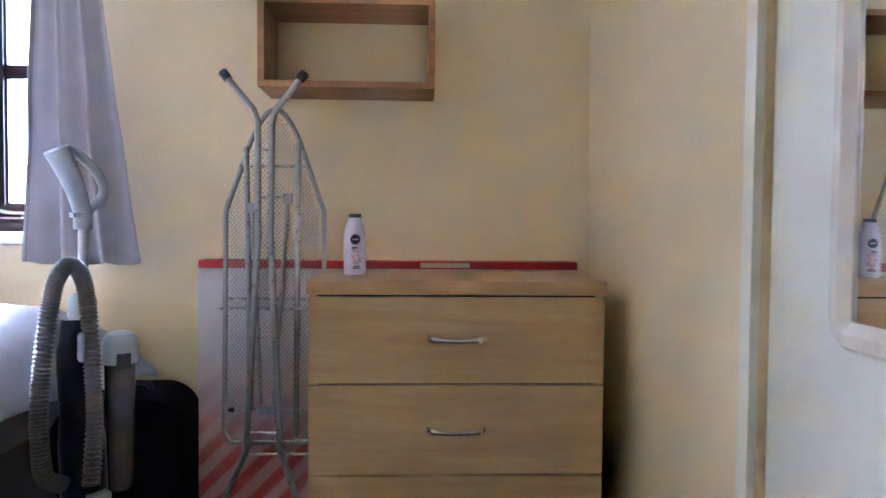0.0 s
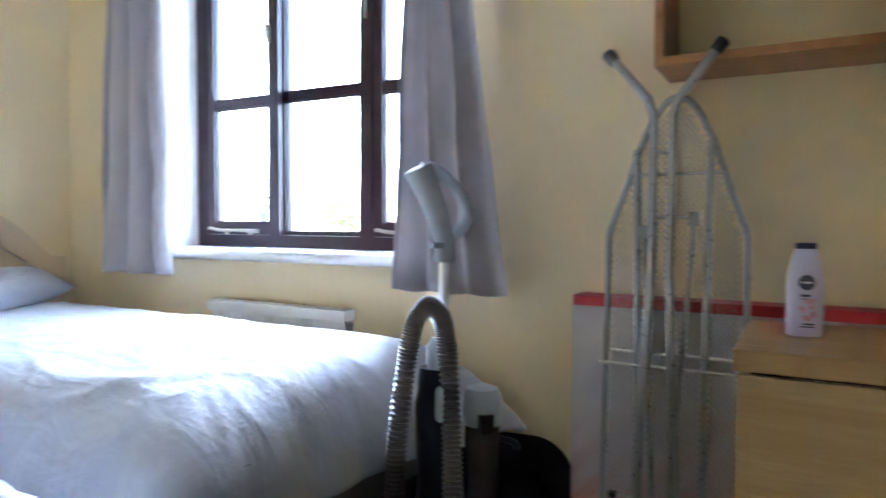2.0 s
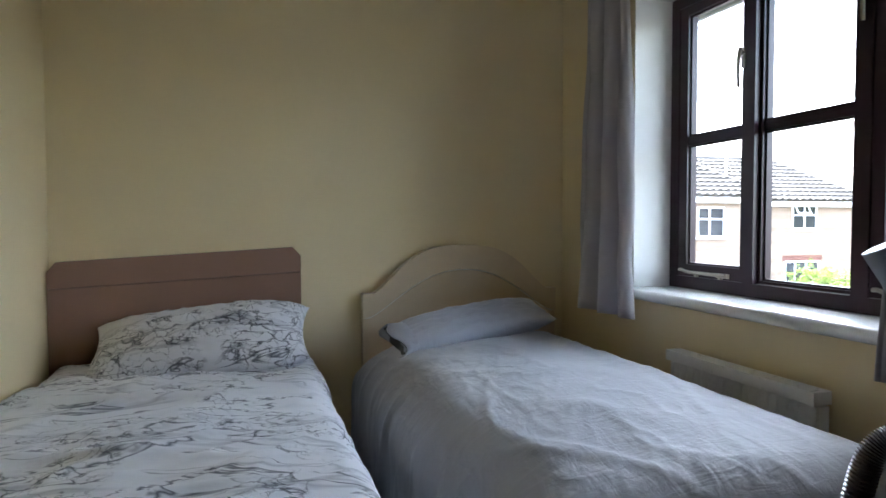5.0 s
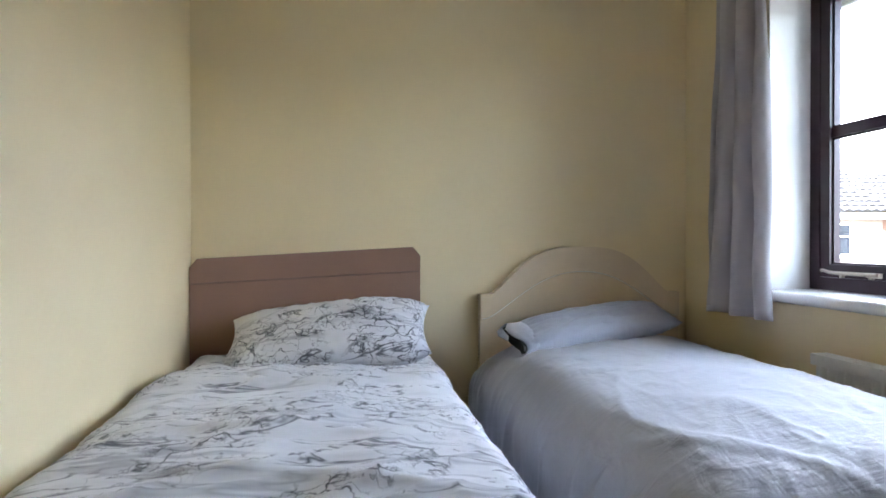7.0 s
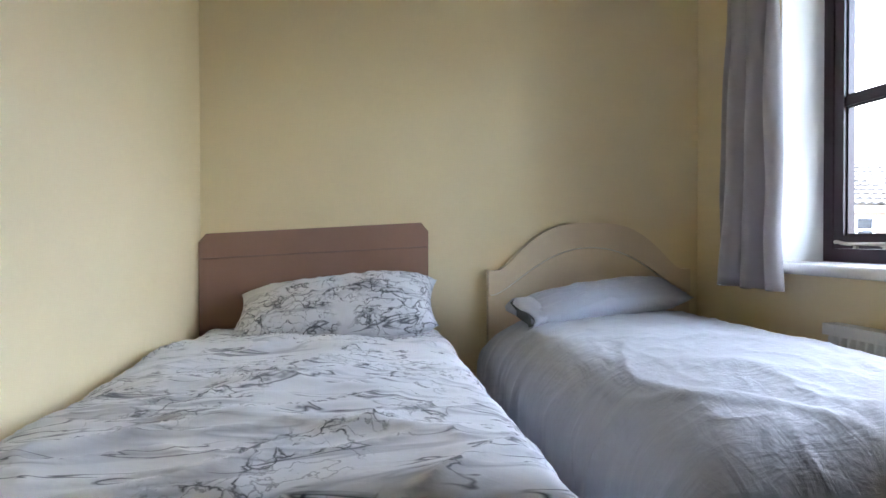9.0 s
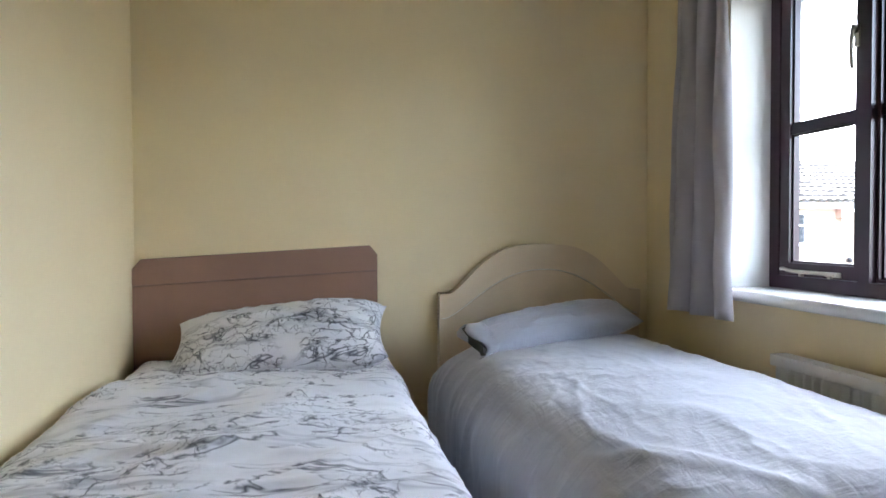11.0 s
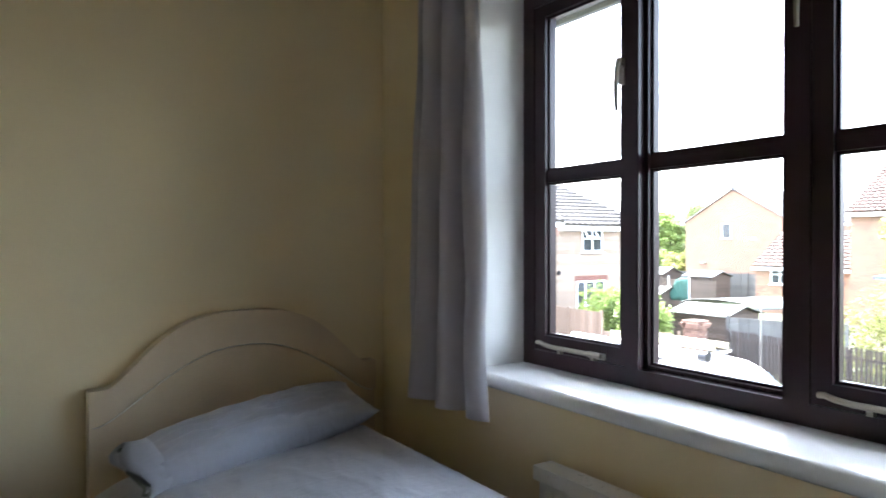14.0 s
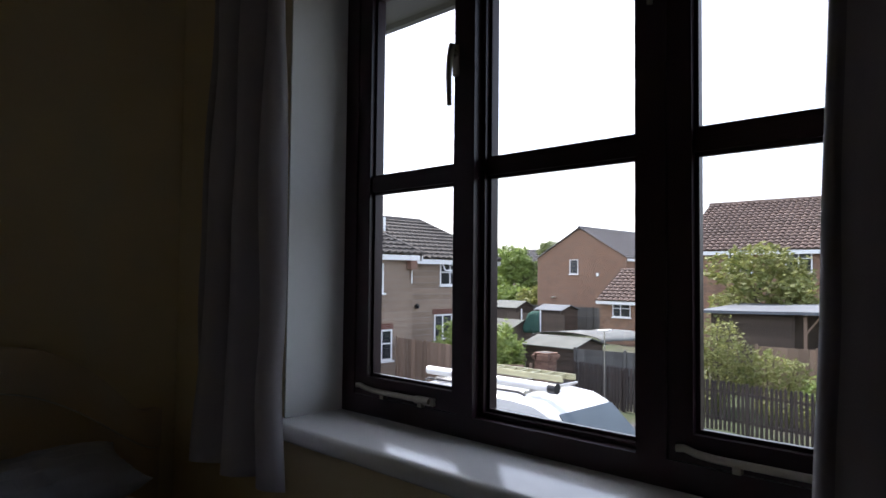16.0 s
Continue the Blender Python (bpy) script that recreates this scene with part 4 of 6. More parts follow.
    return tagged(ob, "folded grey metal mesh ironing board standing on end", "ironing board")


ironing_board()


# ---- lotion bottle ----
def bottle(x, y, z):
    ob = empty("lotion_bottle", x, y, z, 8)
    lathe("body", [(0.026, 0), (0.029, 0.004), (0.0300, 0.03), (0.0300, 0.098), (0.0285, 0.115), (0.0235, 0.138), (0.0190, 0.152), (0.0172, 0.1605)], M_LOTION, ob, sx=1.05, sy=0.68, sides=32)
    lathe("cap", [(0.0172, 0.1610), (0.0176, 0.1622), (0.0172, 0.1700), (0.0160, 0.1718), (0.0, 0.1722)], M_CAP, ob, sx=1.05, sy=0.75, sides=32)

    def out(x, lift):
        return -lift - 0.0204 * math.sqrt(1 - (x / 0.0315) ** 2)
    bm = bmesh.new()
    cols = []
    for i in range(17):
        xx = 0.0140 * math.cos(math.pi * (16 - i) / 16)
        h = math.sqrt(max(0.0, 0.0140 ** 2 - xx * xx)) + 0.0001
        cols.append([bm.verts.new((xx, out(xx, 0.0007), 0.100 + s * h)) for s in (-1, 1)])
    for one, two in zip(cols, cols[1:]):
        bm.faces.new((one[0], two[0], two[1], one[1]))
    finish("round_mark", bm, M_CAP, ob)
    bm = bmesh.new()
    brick_of(bm, -0.0085, 0.0085, out(0, 0.0014), out(0, 0.0008), 0.0985, 0.1018)
    finish("mark_bar", bm, M_LOTION, ob)
    for w, h, zz, dx in ((0.008, 0.0022, 0.076, -0.002), (0.006, 0.001, 0.070, -0.003), (0.009, 0.0016, 0.024, 0.004), (0.012, 0.0012, 0.019, 0.002)):
        bm = bmesh.new()
        brick_of(bm, dx - w, dx + w, -0.0212, -0.0202, zz - h, zz + h)
        finish("print_bar", bm, M_CAP, ob)
    bm = bmesh.new()
    random.seed(5)
    for k in range(18):
        zz, xx = 0.034 + 0.034 * random.random(), -0.010 + 0.024 * random.random()
        r = 0.0022 + 0.003 * random.random()
        bm.faces.new([bm.verts.new((xx + r * math.cos(a), out(xx + r * math.cos(a), 0.0007 + 0.00004 * k), zz + r * 1.2 * math.sin(a))) for a in [2 * math.pi * n / 9 for n in range(9)]])
    finish("flower_print", bm, M_PINK, ob)
    return tagged(ob, "lilac and white plastic lotion bottle with a dark cap", "bottle")


bottle(0.013, 2.10, 0.8475)


# ---- radiator ----
def radiator(x0, x1, yf, z0, z1):
    ob = empty("radiator", (x0 + x1) / 2, D - 0.05, z0)
    inv = ob.matrix_basis.inverted()
    parts = []
    bm = bmesh.new()
    n = int((x1 - x0 - 0.05) / 0.033)
    xs = [x0 + 0.012]
    for k in range(n):
        a = x0 + 0.025 + k * (x1 - x0 - 0.05) / n
        w = (x1 - x0 - 0.05) / n
        xs += [a + w * f for f in (0.0, 0.2, 0.5, 0.7)]
    xs.append(x1 - 0.012)
    deep = [0.0] + [0.0, 0.009, 0.009, 0.0] * n + [0.0]
    cols = []
    for x, d in zip(xs, deep):
        cols.append([bm.verts.new((x, yf + 0.012 - (d if 0 < i < 3 else 0), z)) for i, z in enumerate((z0 + 0.03, z0 + 0.05, z1 - 0.05, z1 - 0.032))])
    for a, b in zip(cols, cols[1:]):
        for i in range(3):
            bm.faces.new((a[i], b[i], b[i + 1], a[i + 1]))
    parts.append(finish("panel", bm, M_RAD, smooth=50))
    parts.append(block("back_panel", x0 + 0.006, x1 - 0.006, yf + 0.0135, yf + 0.055, z0 + 0.02, z1 - 0.04, M_RAD, bevel=0.006))
    parts.append(block("top_rail", x0, x1, yf - 0.002, yf + 0.056, z1 - 0.034, z1, M_RAD, bevel=0.006, segs=3))
    parts.append(block("bottom_rail", x0, x1, yf, yf + 0.05, z0, z0 + 0.032, M_RAD, bevel=0.006))
    for x in (x0 + 0.1, x1 - 0.1):
        parts.append(block("bracket", x - 0.012, x + 0.012, yf + 0.05, D, z0 + 0.06, z1 - 0.06, M_RAD))
    parts.append(tube("pipe", [(x1 + 0.03, yf + 0.03, 0.0), (x1 + 0.03, yf + 0.03, z0 + 0.02), (x1 - 0.005, yf + 0.03, z0 + 0.02)], 0.0075, M_RAD))
    for q in parts:
        q.parent, q.matrix_parent_inverse = ob, inv
    return tagged(ob, "white panel radiator on the wall under the window", "radiator")


radiator(-1.797, -1.208, 2.316, 0.17, 0.782)


# ---- mirror on the cupboard door ----
def wall_mirror(y0, y1, z0, z1):
    ob = empty("mirror", R, (y0 + y1) / 2, (z0 + z1) / 2)
    inv = ob.matrix_basis.inverted()
    w, x = 0.038, R + 0.013

    def loop(g, rr):
        pts = []
        for cy, cz, a0 in ((y1 - g - rr, z1 - g - rr, 0), (y0 + g + rr, z1 - g - rr, 90), (y0 + g + rr, z0 + g + rr, 180), (y1 - g - rr, z0 + g + rr, 270)):
            pts += [(cy + rr * math.cos(radians(a0 + 15 * k)), cz + rr * math.sin(radians(a0 + 15 * k))) for k in range(7)]
        return pts
    bm = bmesh.new()
    rings = []
    for g, rr, d in ((0.0, 0.045, 0.0), (0.0, 0.045, 0.014), (0.006, 0.04, 0.021), (w * 0.6, 0.02, 0.022), (w, 0.006, 0.010), (w, 0.006, 0.0)):
        rings.append([bm.verts.new((x - d, a, b)) for a, b in loop(g, rr)])
    for a, b in zip(rings, rings[1:]):
        for k in range(len(a)):
            bm.faces.new((a[k], a[(k + 1) % len(a)], b[(k + 1) % len(a)], b[k]))
    parts = [finish("frame", bm, M_MIRRORFRAME, smooth=40),
             block("looking_glass", x - 0.007, x - 0.002, y0 + w - 0.003, y1 - w + 0.003, z0 + w - 0.003, z1 - w + 0.003, M_MIRROR)]
    for q in parts:
        q.parent, q.matrix_parent_inverse = ob, inv
    return tagged(ob, "mirror in a rounded cream frame on the cupboard door", "mirror")


wall_mirror(0.62, 1.115, 0.825, 1.62)


# ---- curtains on a pole ----
def curtain(x_in, x_out, flare_in, flare_out, z0, z1, seed, folds, label, deep=1.0, edge_shade=0.0):
    """Gathered cloth: folds open towards the hem; x_in is the edge by the window."""
    bm = bmesh.new()
    n, k = folds * 14, 40
    off = Vector((seed, seed * 2.0, 0))
    g = []
    for j in range(k + 1):
        t = j / k
        z = z1 + (z0 - z1) * t
        a, b = x_in + flare_in * t, x_out + flare_out * t ** 1.6
        row = []
        for i in range(n + 1):
            u = i / n
            ph = u * folds * 2 * math.pi + 0.9 * noise.noise(Vector((u * 3, t * 1.2, 0)) + off)
            amp = deep * (0.026 + 0.018 * t) * (0.75 + 0.5 * noise.noise(Vector((u * 5, 0.4, 1)) + off))
            y = 2.27 - amp * math.sin(ph) - 0.008 * math.sin(2 * ph + 1) + 0.012 * noise.noise(Vector((u * 6, t * 4, 2)) + off)
            x = a + (b - a) * u + 0.006 * math.cos(ph) + 0.008 * t * noise.noise(Vector((u * 2, t * 6, 4)) + off)
            row.append(bm.verts.new((x, y, z + 0.006 * math.sin(ph + 0.5) * t)))
        g.append(row)
    for j in range(k):
        for i in range(n):
            f = bm.faces.new((g[j][i], g[j][i + 1], g[j + 1][i + 1], g[j + 1][i]))
            # strip by the window edge takes the painted fold shadow
            if i < edge_shade * n:
                f.material_index = 1
    ob = finish("curtain", bm, [M_CURTAIN, M_FOLDSHADE], smooth=180)
    s = ob.modifiers.new("thickness", "SOLIDIFY")
    s.thickness, s.offset = 0.003, 0
    return tagged(ob, label, "curtain", "curtains at the window")


curtain(-1.955, -2.235, 0.035, -0.095, 0.865, 2.115, 1.3, 3, "grey mauve curtain drawn back, hanging in folds", 1.35)
curtain(-0.942, -0.785, -0.062, 0.125, 0.865, 2.115, 4.7, 3, "grey mauve curtain drawn back, hanging in folds", 1.25, 0.09)

pole = empty("curtain_pole", -1.5, 2.30, 2.14)
pi = pole.matrix_basis.inverted()
pole_parts = [tube("rod", [(-2.35, 2.30, 2.14), (-0.62, 2.30, 2.14)], 0.009, M_IRON, sides=12)]
for xs in (-2.355, -0.615):
    star = []
    for k in range(10):
        a, rr = math.pi / 2 + k * math.pi / 5, 0.034 if k % 2 == 0 else 0.016
        star.append(Vector((xs + rr * math.cos(a), 2.30, 2.143 + rr * math.sin(a))))
    pole_parts.append(tube("star_finial", star + [star[0]], 0.0042, M_IRON, sides=6))
for xs in (-2.30, -0.68):
    pole_parts.append(tube("pole_bracket", [(xs, 2.398, 2.13), (xs, 2.33, 2.125), (xs, 2.30, 2.131)], 0.006, M_IRON, sides=8))
for k in range(7):
    for x in (-2.04 - 0.038 * k, -1.0 + 0.04 * k):
        pole_parts.append(tube("ring", [(x, 2.30 + 0.016 * math.cos(a), 2.134 + 0.016 * math.sin(a)) for a in [2 * math.pi * n / 12 for n in range(13)]], 0.0022, M_IRON, sides=5))
for q in pole_parts:
    q.parent, q.matrix_parent_inverse = pole, pi
tagged(pole, "black iron curtain pole with star finials", "curtain pole")


# ---- upright vacuum cleaner ----
def vacuum(x, y):
    ob = empty("vacuum_cleaner", x, y, 0, 52)

    def put(q):
        q.parent = ob
        return q
    put(block("floor_head", -0.15, 0.15, -0.20, 0.06, 0.01, 0.09, M_BLACK, bevel=0.025, segs=3))
    put(tube("upright_body", spline([(0, 0.0, 0.08), (0, 0.01, 0.35), (-0.01, 0.015, 0.62), (-0.012, 0.015, 0.742)], 4), [0.055] * 6 + [0.048] * 4 + [0.04] * 2 + [0.036], M_NAVY, sides=16))
    put(lathe("dust_bin", [(0.026, 0), (0.032, 0.01), (0.0345, 0.10), (0.038, 0.30), (0.038, 0.335)], M_BIN, at=(0.082, -0.02, 0.28), sides=28))
    put(lathe("bin_lid", [(0.0405, 0), (0.043, 0.004), (0.044, 0.03), (0.042, 0.062), (0.034, 0.078), (0.018, 0.084), (0.0, 0.085)], M_PALE, at=(0.082, -0.02, 0.617), sides=28))
    put(block("bin_catch", 0.055, 0.085, -0.070, -0.045, 0.608, 0.648, M_BLACK, bevel=0.008, segs=3))
    put(tube("clip", [(-0.028, -0.046, 0.640), (-0.028, -0.046, 0.643), (-0.028, -0.046, 0.650), (-0.028, -0.046, 0.704), (-0.028, -0.046, 0.711), (-0.028, -0.046, 0.714)], [0.006, 0.012, 0.0165, 0.0165, 0.012, 0.006], M_PALE, sides=16, flat=0.6))
    put(block("clip", -0.02, 0.03, -0.072, -0.04, 0.22, 0.30, M_PALE, bevel=0.01, segs=3))
    put(tube("collar", [(-0.004, 0, 0.742), (-0.004, 0, 0.748), (-0.004, 0, 0.79), (-0.002, 0, 0.805)], [0.03, 0.034, 0.034, 0.024], M_PALE, sides=16))
    put(tube("wand", [(-0.002, 0, 0.80), (0.0, 0, 0.985)], 0.012, M_WAND, sides=16))
    put(tube("wand_socket", [(0.0, 0, 0.970), (0.0, 0, 0.974), (0.0, 0, 1.015), (-0.003, 0, 1.03)], [0.0205, 0.0225, 0.022, 0.021], M_PALE, sides=16))
    neck = spline([(-0.003, 0, 1.02), (-0.014, 0, 1.06), (-0.036, 0, 1.115), (-0.062, 0, 1.168)], 6)
    put(tube("nozzle", neck, [0.022 + 0.009 * (i / (len(neck) - 1)) ** 1.5 for i in range(len(neck))], M_PALE, sides=18))
    end, way = neck[-1], (neck[-1] - neck[-2]).normalized()
    # dark disc painted as the shade inside the pale nozzle
    put(tube("nozzle_mouth_shade", [end + way * 0.0002, end + way * 0.0009], 0.0262, M_HOSE, sides=18))
    put(tube("grip", spline([(-0.052, 0, 1.168), (-0.02, 0, 1.165), (0.03, 0, 1.125), (0.052, 0, 1.082), (0.046, 0, 1.05), (0.016, 0, 1.022), (0.004, 0, 1.01)], 6), 0.0145, M_PALE, sides=14, flat=0.85))
    put(block("hose_hook", -0.035, -0.012, -0.024, -0.004, 1.0, 1.012, M_PALE, bevel=0.003))
    run = [(-0.03, -0.04, 0.34), (-0.082, -0.045, 0.38), (-0.092, -0.045, 0.50), (-0.085, -0.045, 0.63), (-0.062, -0.042, 0.77), (-0.04, -0.04, 0.85), (-0.006, -0.038, 0.882), (0.026, -0.04, 0.855), (0.04, -0.045, 0.78), (0.042, -0.062, 0.63), (0.034, -0.085, 0.50), (0.02, -0.09, 0.34)]
    path = spline([(-0.045 + 0.88 * hx, hy + 0.005, hz) for hx, hy, hz in run], 52)
    radii = [0.0192 + (0.0022 if i % 4 < 2 else -0.0022) for i in range(len(path))]
    put(tube("hose", path, radii, M_HOSE, sides=16))
    put(tube("flex", spline([(0.01, 0.045, 0.72), (0.02, 0.05, 0.55), (0.0, 0.055, 0.35), (0.02, 0.05, 0.2)], 5), 0.006, M_BLACK, sides=6))
    return tagged(ob, "upright vacuum cleaner, navy and pale grey, with ribbed hose", "vacuum cleaner")


vacuum(-0.664, 1.950)


# ---- suitcase by the wall ----
def suitcase():
    ob = empty("suitcase", -0.655, 2.20, 0, 6)

    def put(q):
        q.parent = ob
        return q
    outline = []
    for cx, cz, a0 in ((0.07, 0.39, 0), (-0.07, 0.39, 90), (-0.10, 0.07, 180), (0.10, 0.07, 270)):
        rr = 0.105 if cz > 0.2 else 0.04
        outline += [(cx + rr * math.cos(radians(a0 + 11.25 * k)) + (0.03 if cx > 0 and cz < 0.2 else 0), cz + rr * math.sin(radians(a0 + 11.25 * k))) for k in range(9)]
    put(slab("shell", outline, -0.12, 0.12, M_SUITCASE, axis="y", bevel=0.04, segs=5))
    put(tube("handle", spline([(-0.06, 0, 0.493), (-0.05, 0, 0.512), (0.0, 0, 0.517), (0.05, 0, 0.512), (0.06, 0, 0.493)], 4), 0.008, M_BLACK))
    for x in (-0.1, 0.1):
        for y in (-0.09, 0.09):
            put(lathe("wheel", [(0.012, 0), (0.018, 0.004), (0.018, 0.03), (0.012, 0.034)], M_BLACK, at=(x, y, 0.0), sides=12))
    return tagged(ob, "black cloth suitcase standing against the wall", "suitcase")


suitcase()


# ---- outside ----
G = -2.6
M_ASPHALT = plain("asphalt", (0.06, 0.06, 0.062), 0.9, vary=0.25, big=0.4, fine=40, bump=0.5, dist=0.01)
M_BUFF = brick_mat("buff_brick", (0.205, 0.148, 0.108), (0.290, 0.216, 0.163), (0.30, 0.265, 0.235), turn=(radians(90), 0, radians(90)), blotch=0.25)
M_REDBRICK = brick_mat("red_brown_brick", (0.150, 0.076, 0.048), (0.245, 0.138, 0.088), (0.23, 0.19, 0.155), blotch=0.6)
M_PILLAR = plain("brown_red_pillar_brick", (0.20, 0.115, 0.085), 0.9, vary=0.3, fine=20, per_piece=0.3)
# gloss is off; the grey-blue of reflected sky is put into the colour
M_WINDSCREEN = plain("van_windscreen", (0.13, 0.155, 0.175), 0.3, vary=0.2, big=1, bump=0.0)
M_WINDSCREEN.node_tree.nodes["Principled BSDF"].inputs["Specular IOR Level"].default_value = 0.0
M_SOLDIER = plain("dark_red_soldier_brick", (0.15, 0.065, 0.048), 0.9, vary=0.25, fine=20)
M_TILE_GREY = plain("weathered_brown_grey_pantile", (0.062, 0.054, 0.050), 0.8, vary=0.3, big=0.8, fine=9, bump=0.2)
M_TILE_RED = plain("red_brown_pantile", (0.088, 0.058, 0.049), 0.8, vary=0.3, big=0.7, fine=9, bump=0.2)
M_TILE_DARK = plain("dark_slate_tile", (0.09, 0.085, 0.09), 0.75, vary=0.25, big=0.7, fine=9, bump=0.2)
M_UPVC = plain("white_upvc", (0.80, 0.80, 0.80), 0.35, vary=0.03, bump=0.03)
M_FARGLASS = plain("dark_window_glass", (0.03, 0.035, 0.04), 0.06, vary=0.3, big=1, bump=0.0)
M_FENCE = plain("brown_fence_board", (0.22, 0.15, 0.108), 0.85, vary=0.25, big=2, fine=30, bump=0.3, stretch=(1, 1, 0.2), per_piece=0.25)
M_PICKET = plain("dark_brown_picket", (0.034, 0.024, 0.021), 0.8, vary=0.3, big=3, fine=40, bump=0.3, stretch=(1, 1, 0.2), per_piece=0.3)
M_SHEDWOOD = plain("weathered_shed_board", (0.075, 0.055, 0.043), 0.9, vary=0.3, big=2, fine=25, bump=0.3, stretch=(0.2, 1, 1), per_piece=0.25)
M_GREYWOOD = plain("grey_weathered_board", (0.10, 0.096, 0.09), 0.9, vary=0.25, big=2, fine=25, bump=0.3, per_piece=0.2)
M_FELT = plain("grey_green_roof_felt", (0.115, 0.12, 0.11), 0.95, vary=0.2, big=1, fine=60, bump=0.4)
M_FELTDARK = plain("blue_grey_roof_felt", (0.12, 0.13, 0.145), 0.9, vary=0.2, big=1, fine=60, bump=0.4)
M_CARPAINT = plain("white_van_paint", (0.62, 0.62, 0.62), 0.25, vary=0.04, bump=0.0)
M_ALU = plain("yellowed_ladder_aluminium", (0.36, 0.345, 0.22), 0.4, 0.3, vary=0.12, fine=40, bump=0.05)
M_LEAF = leaf_mat("green_leaf", (0.12, 0.18, 0.045), (0.26, 0.33, 0.09))
M_LEAF_DULL = leaf_mat("dull_green_leaf", (0.11, 0.145, 0.06), (0.21, 0.245, 0.11))
M_LEAF_YELLOW = leaf_mat("yellow_green_leaf", (0.11, 0.135, 0.035), (0.25, 0.255, 0.085))
M_BARK = plain("bark", (0.10, 0.075, 0.055), 0.95, vary=0.3, fine=30, bump=0.6, dist=0.01)
M_NET = plain("green_netting", (0.05, 0.13, 0.105), 0.8, vary=0.2)
M_CLEAR = plain("dusty_polythene", (0.10, 0.105, 0.10), 0.6, vary=0.35, big=2)

# ground: lawn and soil, one sheet to the horizon
m_ground, nt, b = nodes_of("garden_ground")
vec = coords(nt)
col = mixed(nt, ramp(nt, noisy(nt, vec, 0.25, 6), [(0.42, 0.0), (0.58, 1.0)]), (0.04, 0.055, 0.02), (0.075, 0.065, 0.05))
col = mixed(nt, ramp(nt, noisy(nt, vec, 9, 6), [(0.4, 0.0), (0.7, 0.5)]), col, (0.03, 0.05, 0.012))
nt.links.new(col, b.inputs["Base Color"])
b.inputs["Roughness"].default_value = 0.95
bumped(nt, b, noisy(nt, vec, 30, 5), 0.6, 0.05)
bm = bmesh.new()
bmesh.ops.create_grid(bm, x_segments=40, y_segments=40, size=2000)
for v in bm.verts:
    v.co.z = G
structure(finish("ground", bm, m_ground), "gardens of grass and soil behind the houses", "ground")
structure(block("road", -17.6, 14, 3.2, 17.75, G - 0.05, G + 0.012, M_ASPHALT), "grey asphalt parking yard below the window", "road")
structure(block("outer_wall", X0 - 6, R + 5, 2.5, OUT + 0.02, G, -0.25, M_BUFF), "buff brick wall of the house below the window", "wall")


def roof_slope(bm, a, b, c, d, course=0.30, pitch=0.30, wave=0.075, step=0.065, per=4):
    """Courses of rounded tiles between eave a-b and ridge c-d."""
    a, b, c, d = (Vector(q) for q in (a, b, c, d))
    up = (b - a).cross(c - a).normalized()
    if up.z < 0:
        up = -up
    rows, cols = max(2, int((c - a).length / course)), max(4, int((b - a).length / pitch) * per)
    for r in range(rows):
        lines = []
        for e, lift in ((0.0, step), (1.06, 0.0)):
            t = min(1.0, (r + e) / rows)
            p, q = a.lerp(c, t), b.lerp(d, t)
            lines.append([bm.verts.new(p.lerp(q, k / cols) + up * (lift + wave * abs(math.sin(math.pi * k / per)))) for k in range(cols + 1)])
        lip = [bm.verts.new(v.co - up * (step + 0.01)) for v in lines[0]]
        for k in range(cols):
            bm.faces.new((lines[0][k], lines[0][k + 1], lines[1][k + 1], lines[1][k]))
            bm.faces.new((lip[k], lip[k + 1], lines[0][k + 1], lines[0][k]))


def far_window(house, x, y, z, face, w, h, bars=(0.5,), transom=None, vent=False):
    """A white plastic window on a facade; x, y, z: its low left corner; face: 0 looks to -y, 90 to +x."""
    m = pose(x, y, z, 0, 0, face)
    t = 0.06
    bm = bmesh.new()
    for q in ((0, t, 0, h), (w - t, w, 0, h), (t, w - t, 0, t), (t, w - t, h - t, h)):
        brick_of(bm, q[0], q[1], -0.03, 0.02, q[2], q[3], m)
    for f in bars:
        brick_of(bm, w * f - t / 2, w * f + t / 2, -0.028, 0.02, t, h - t, m)
    if transom:
        brick_of(bm, t, w - t, -0.026, 0.02, h * transom - 0.025, h * transom + 0.025, m)
    if vent:
        k = m @ pose(0.04, -0.03, h - 0.03, -32, 0, 0)
        for q in ((0, 0.05, -0.42, 0), (w * 0.5, w * 0.5 + 0.05, -0.42, 0), (0, w * 0.5, -0.05, 0), (0, w * 0.5, -0.42, -0.37)):
            brick_of(bm, q[0], q[1], -0.03, 0.0, q[2], q[3], k)
    f = finish("window", bm, M_UPVC)
    bm = bmesh.new()
    brick_of(bm, t, w - t, -0.006, 0.02, t, h - t, m)
    g = finish("glass", bm, M_FARGLASS)
    bm = bmesh.new()
    brick_of(bm, -0.05, w + 0.05, -0.10, 0.02, -0.06, -0.002, m)
    s = finish("sill", bm, M_UPVC)
    f.parent, f.matrix_parent_inverse = house, house.matrix_basis.inverted()
    for q in (g, s):
        q.parent = f
    return f


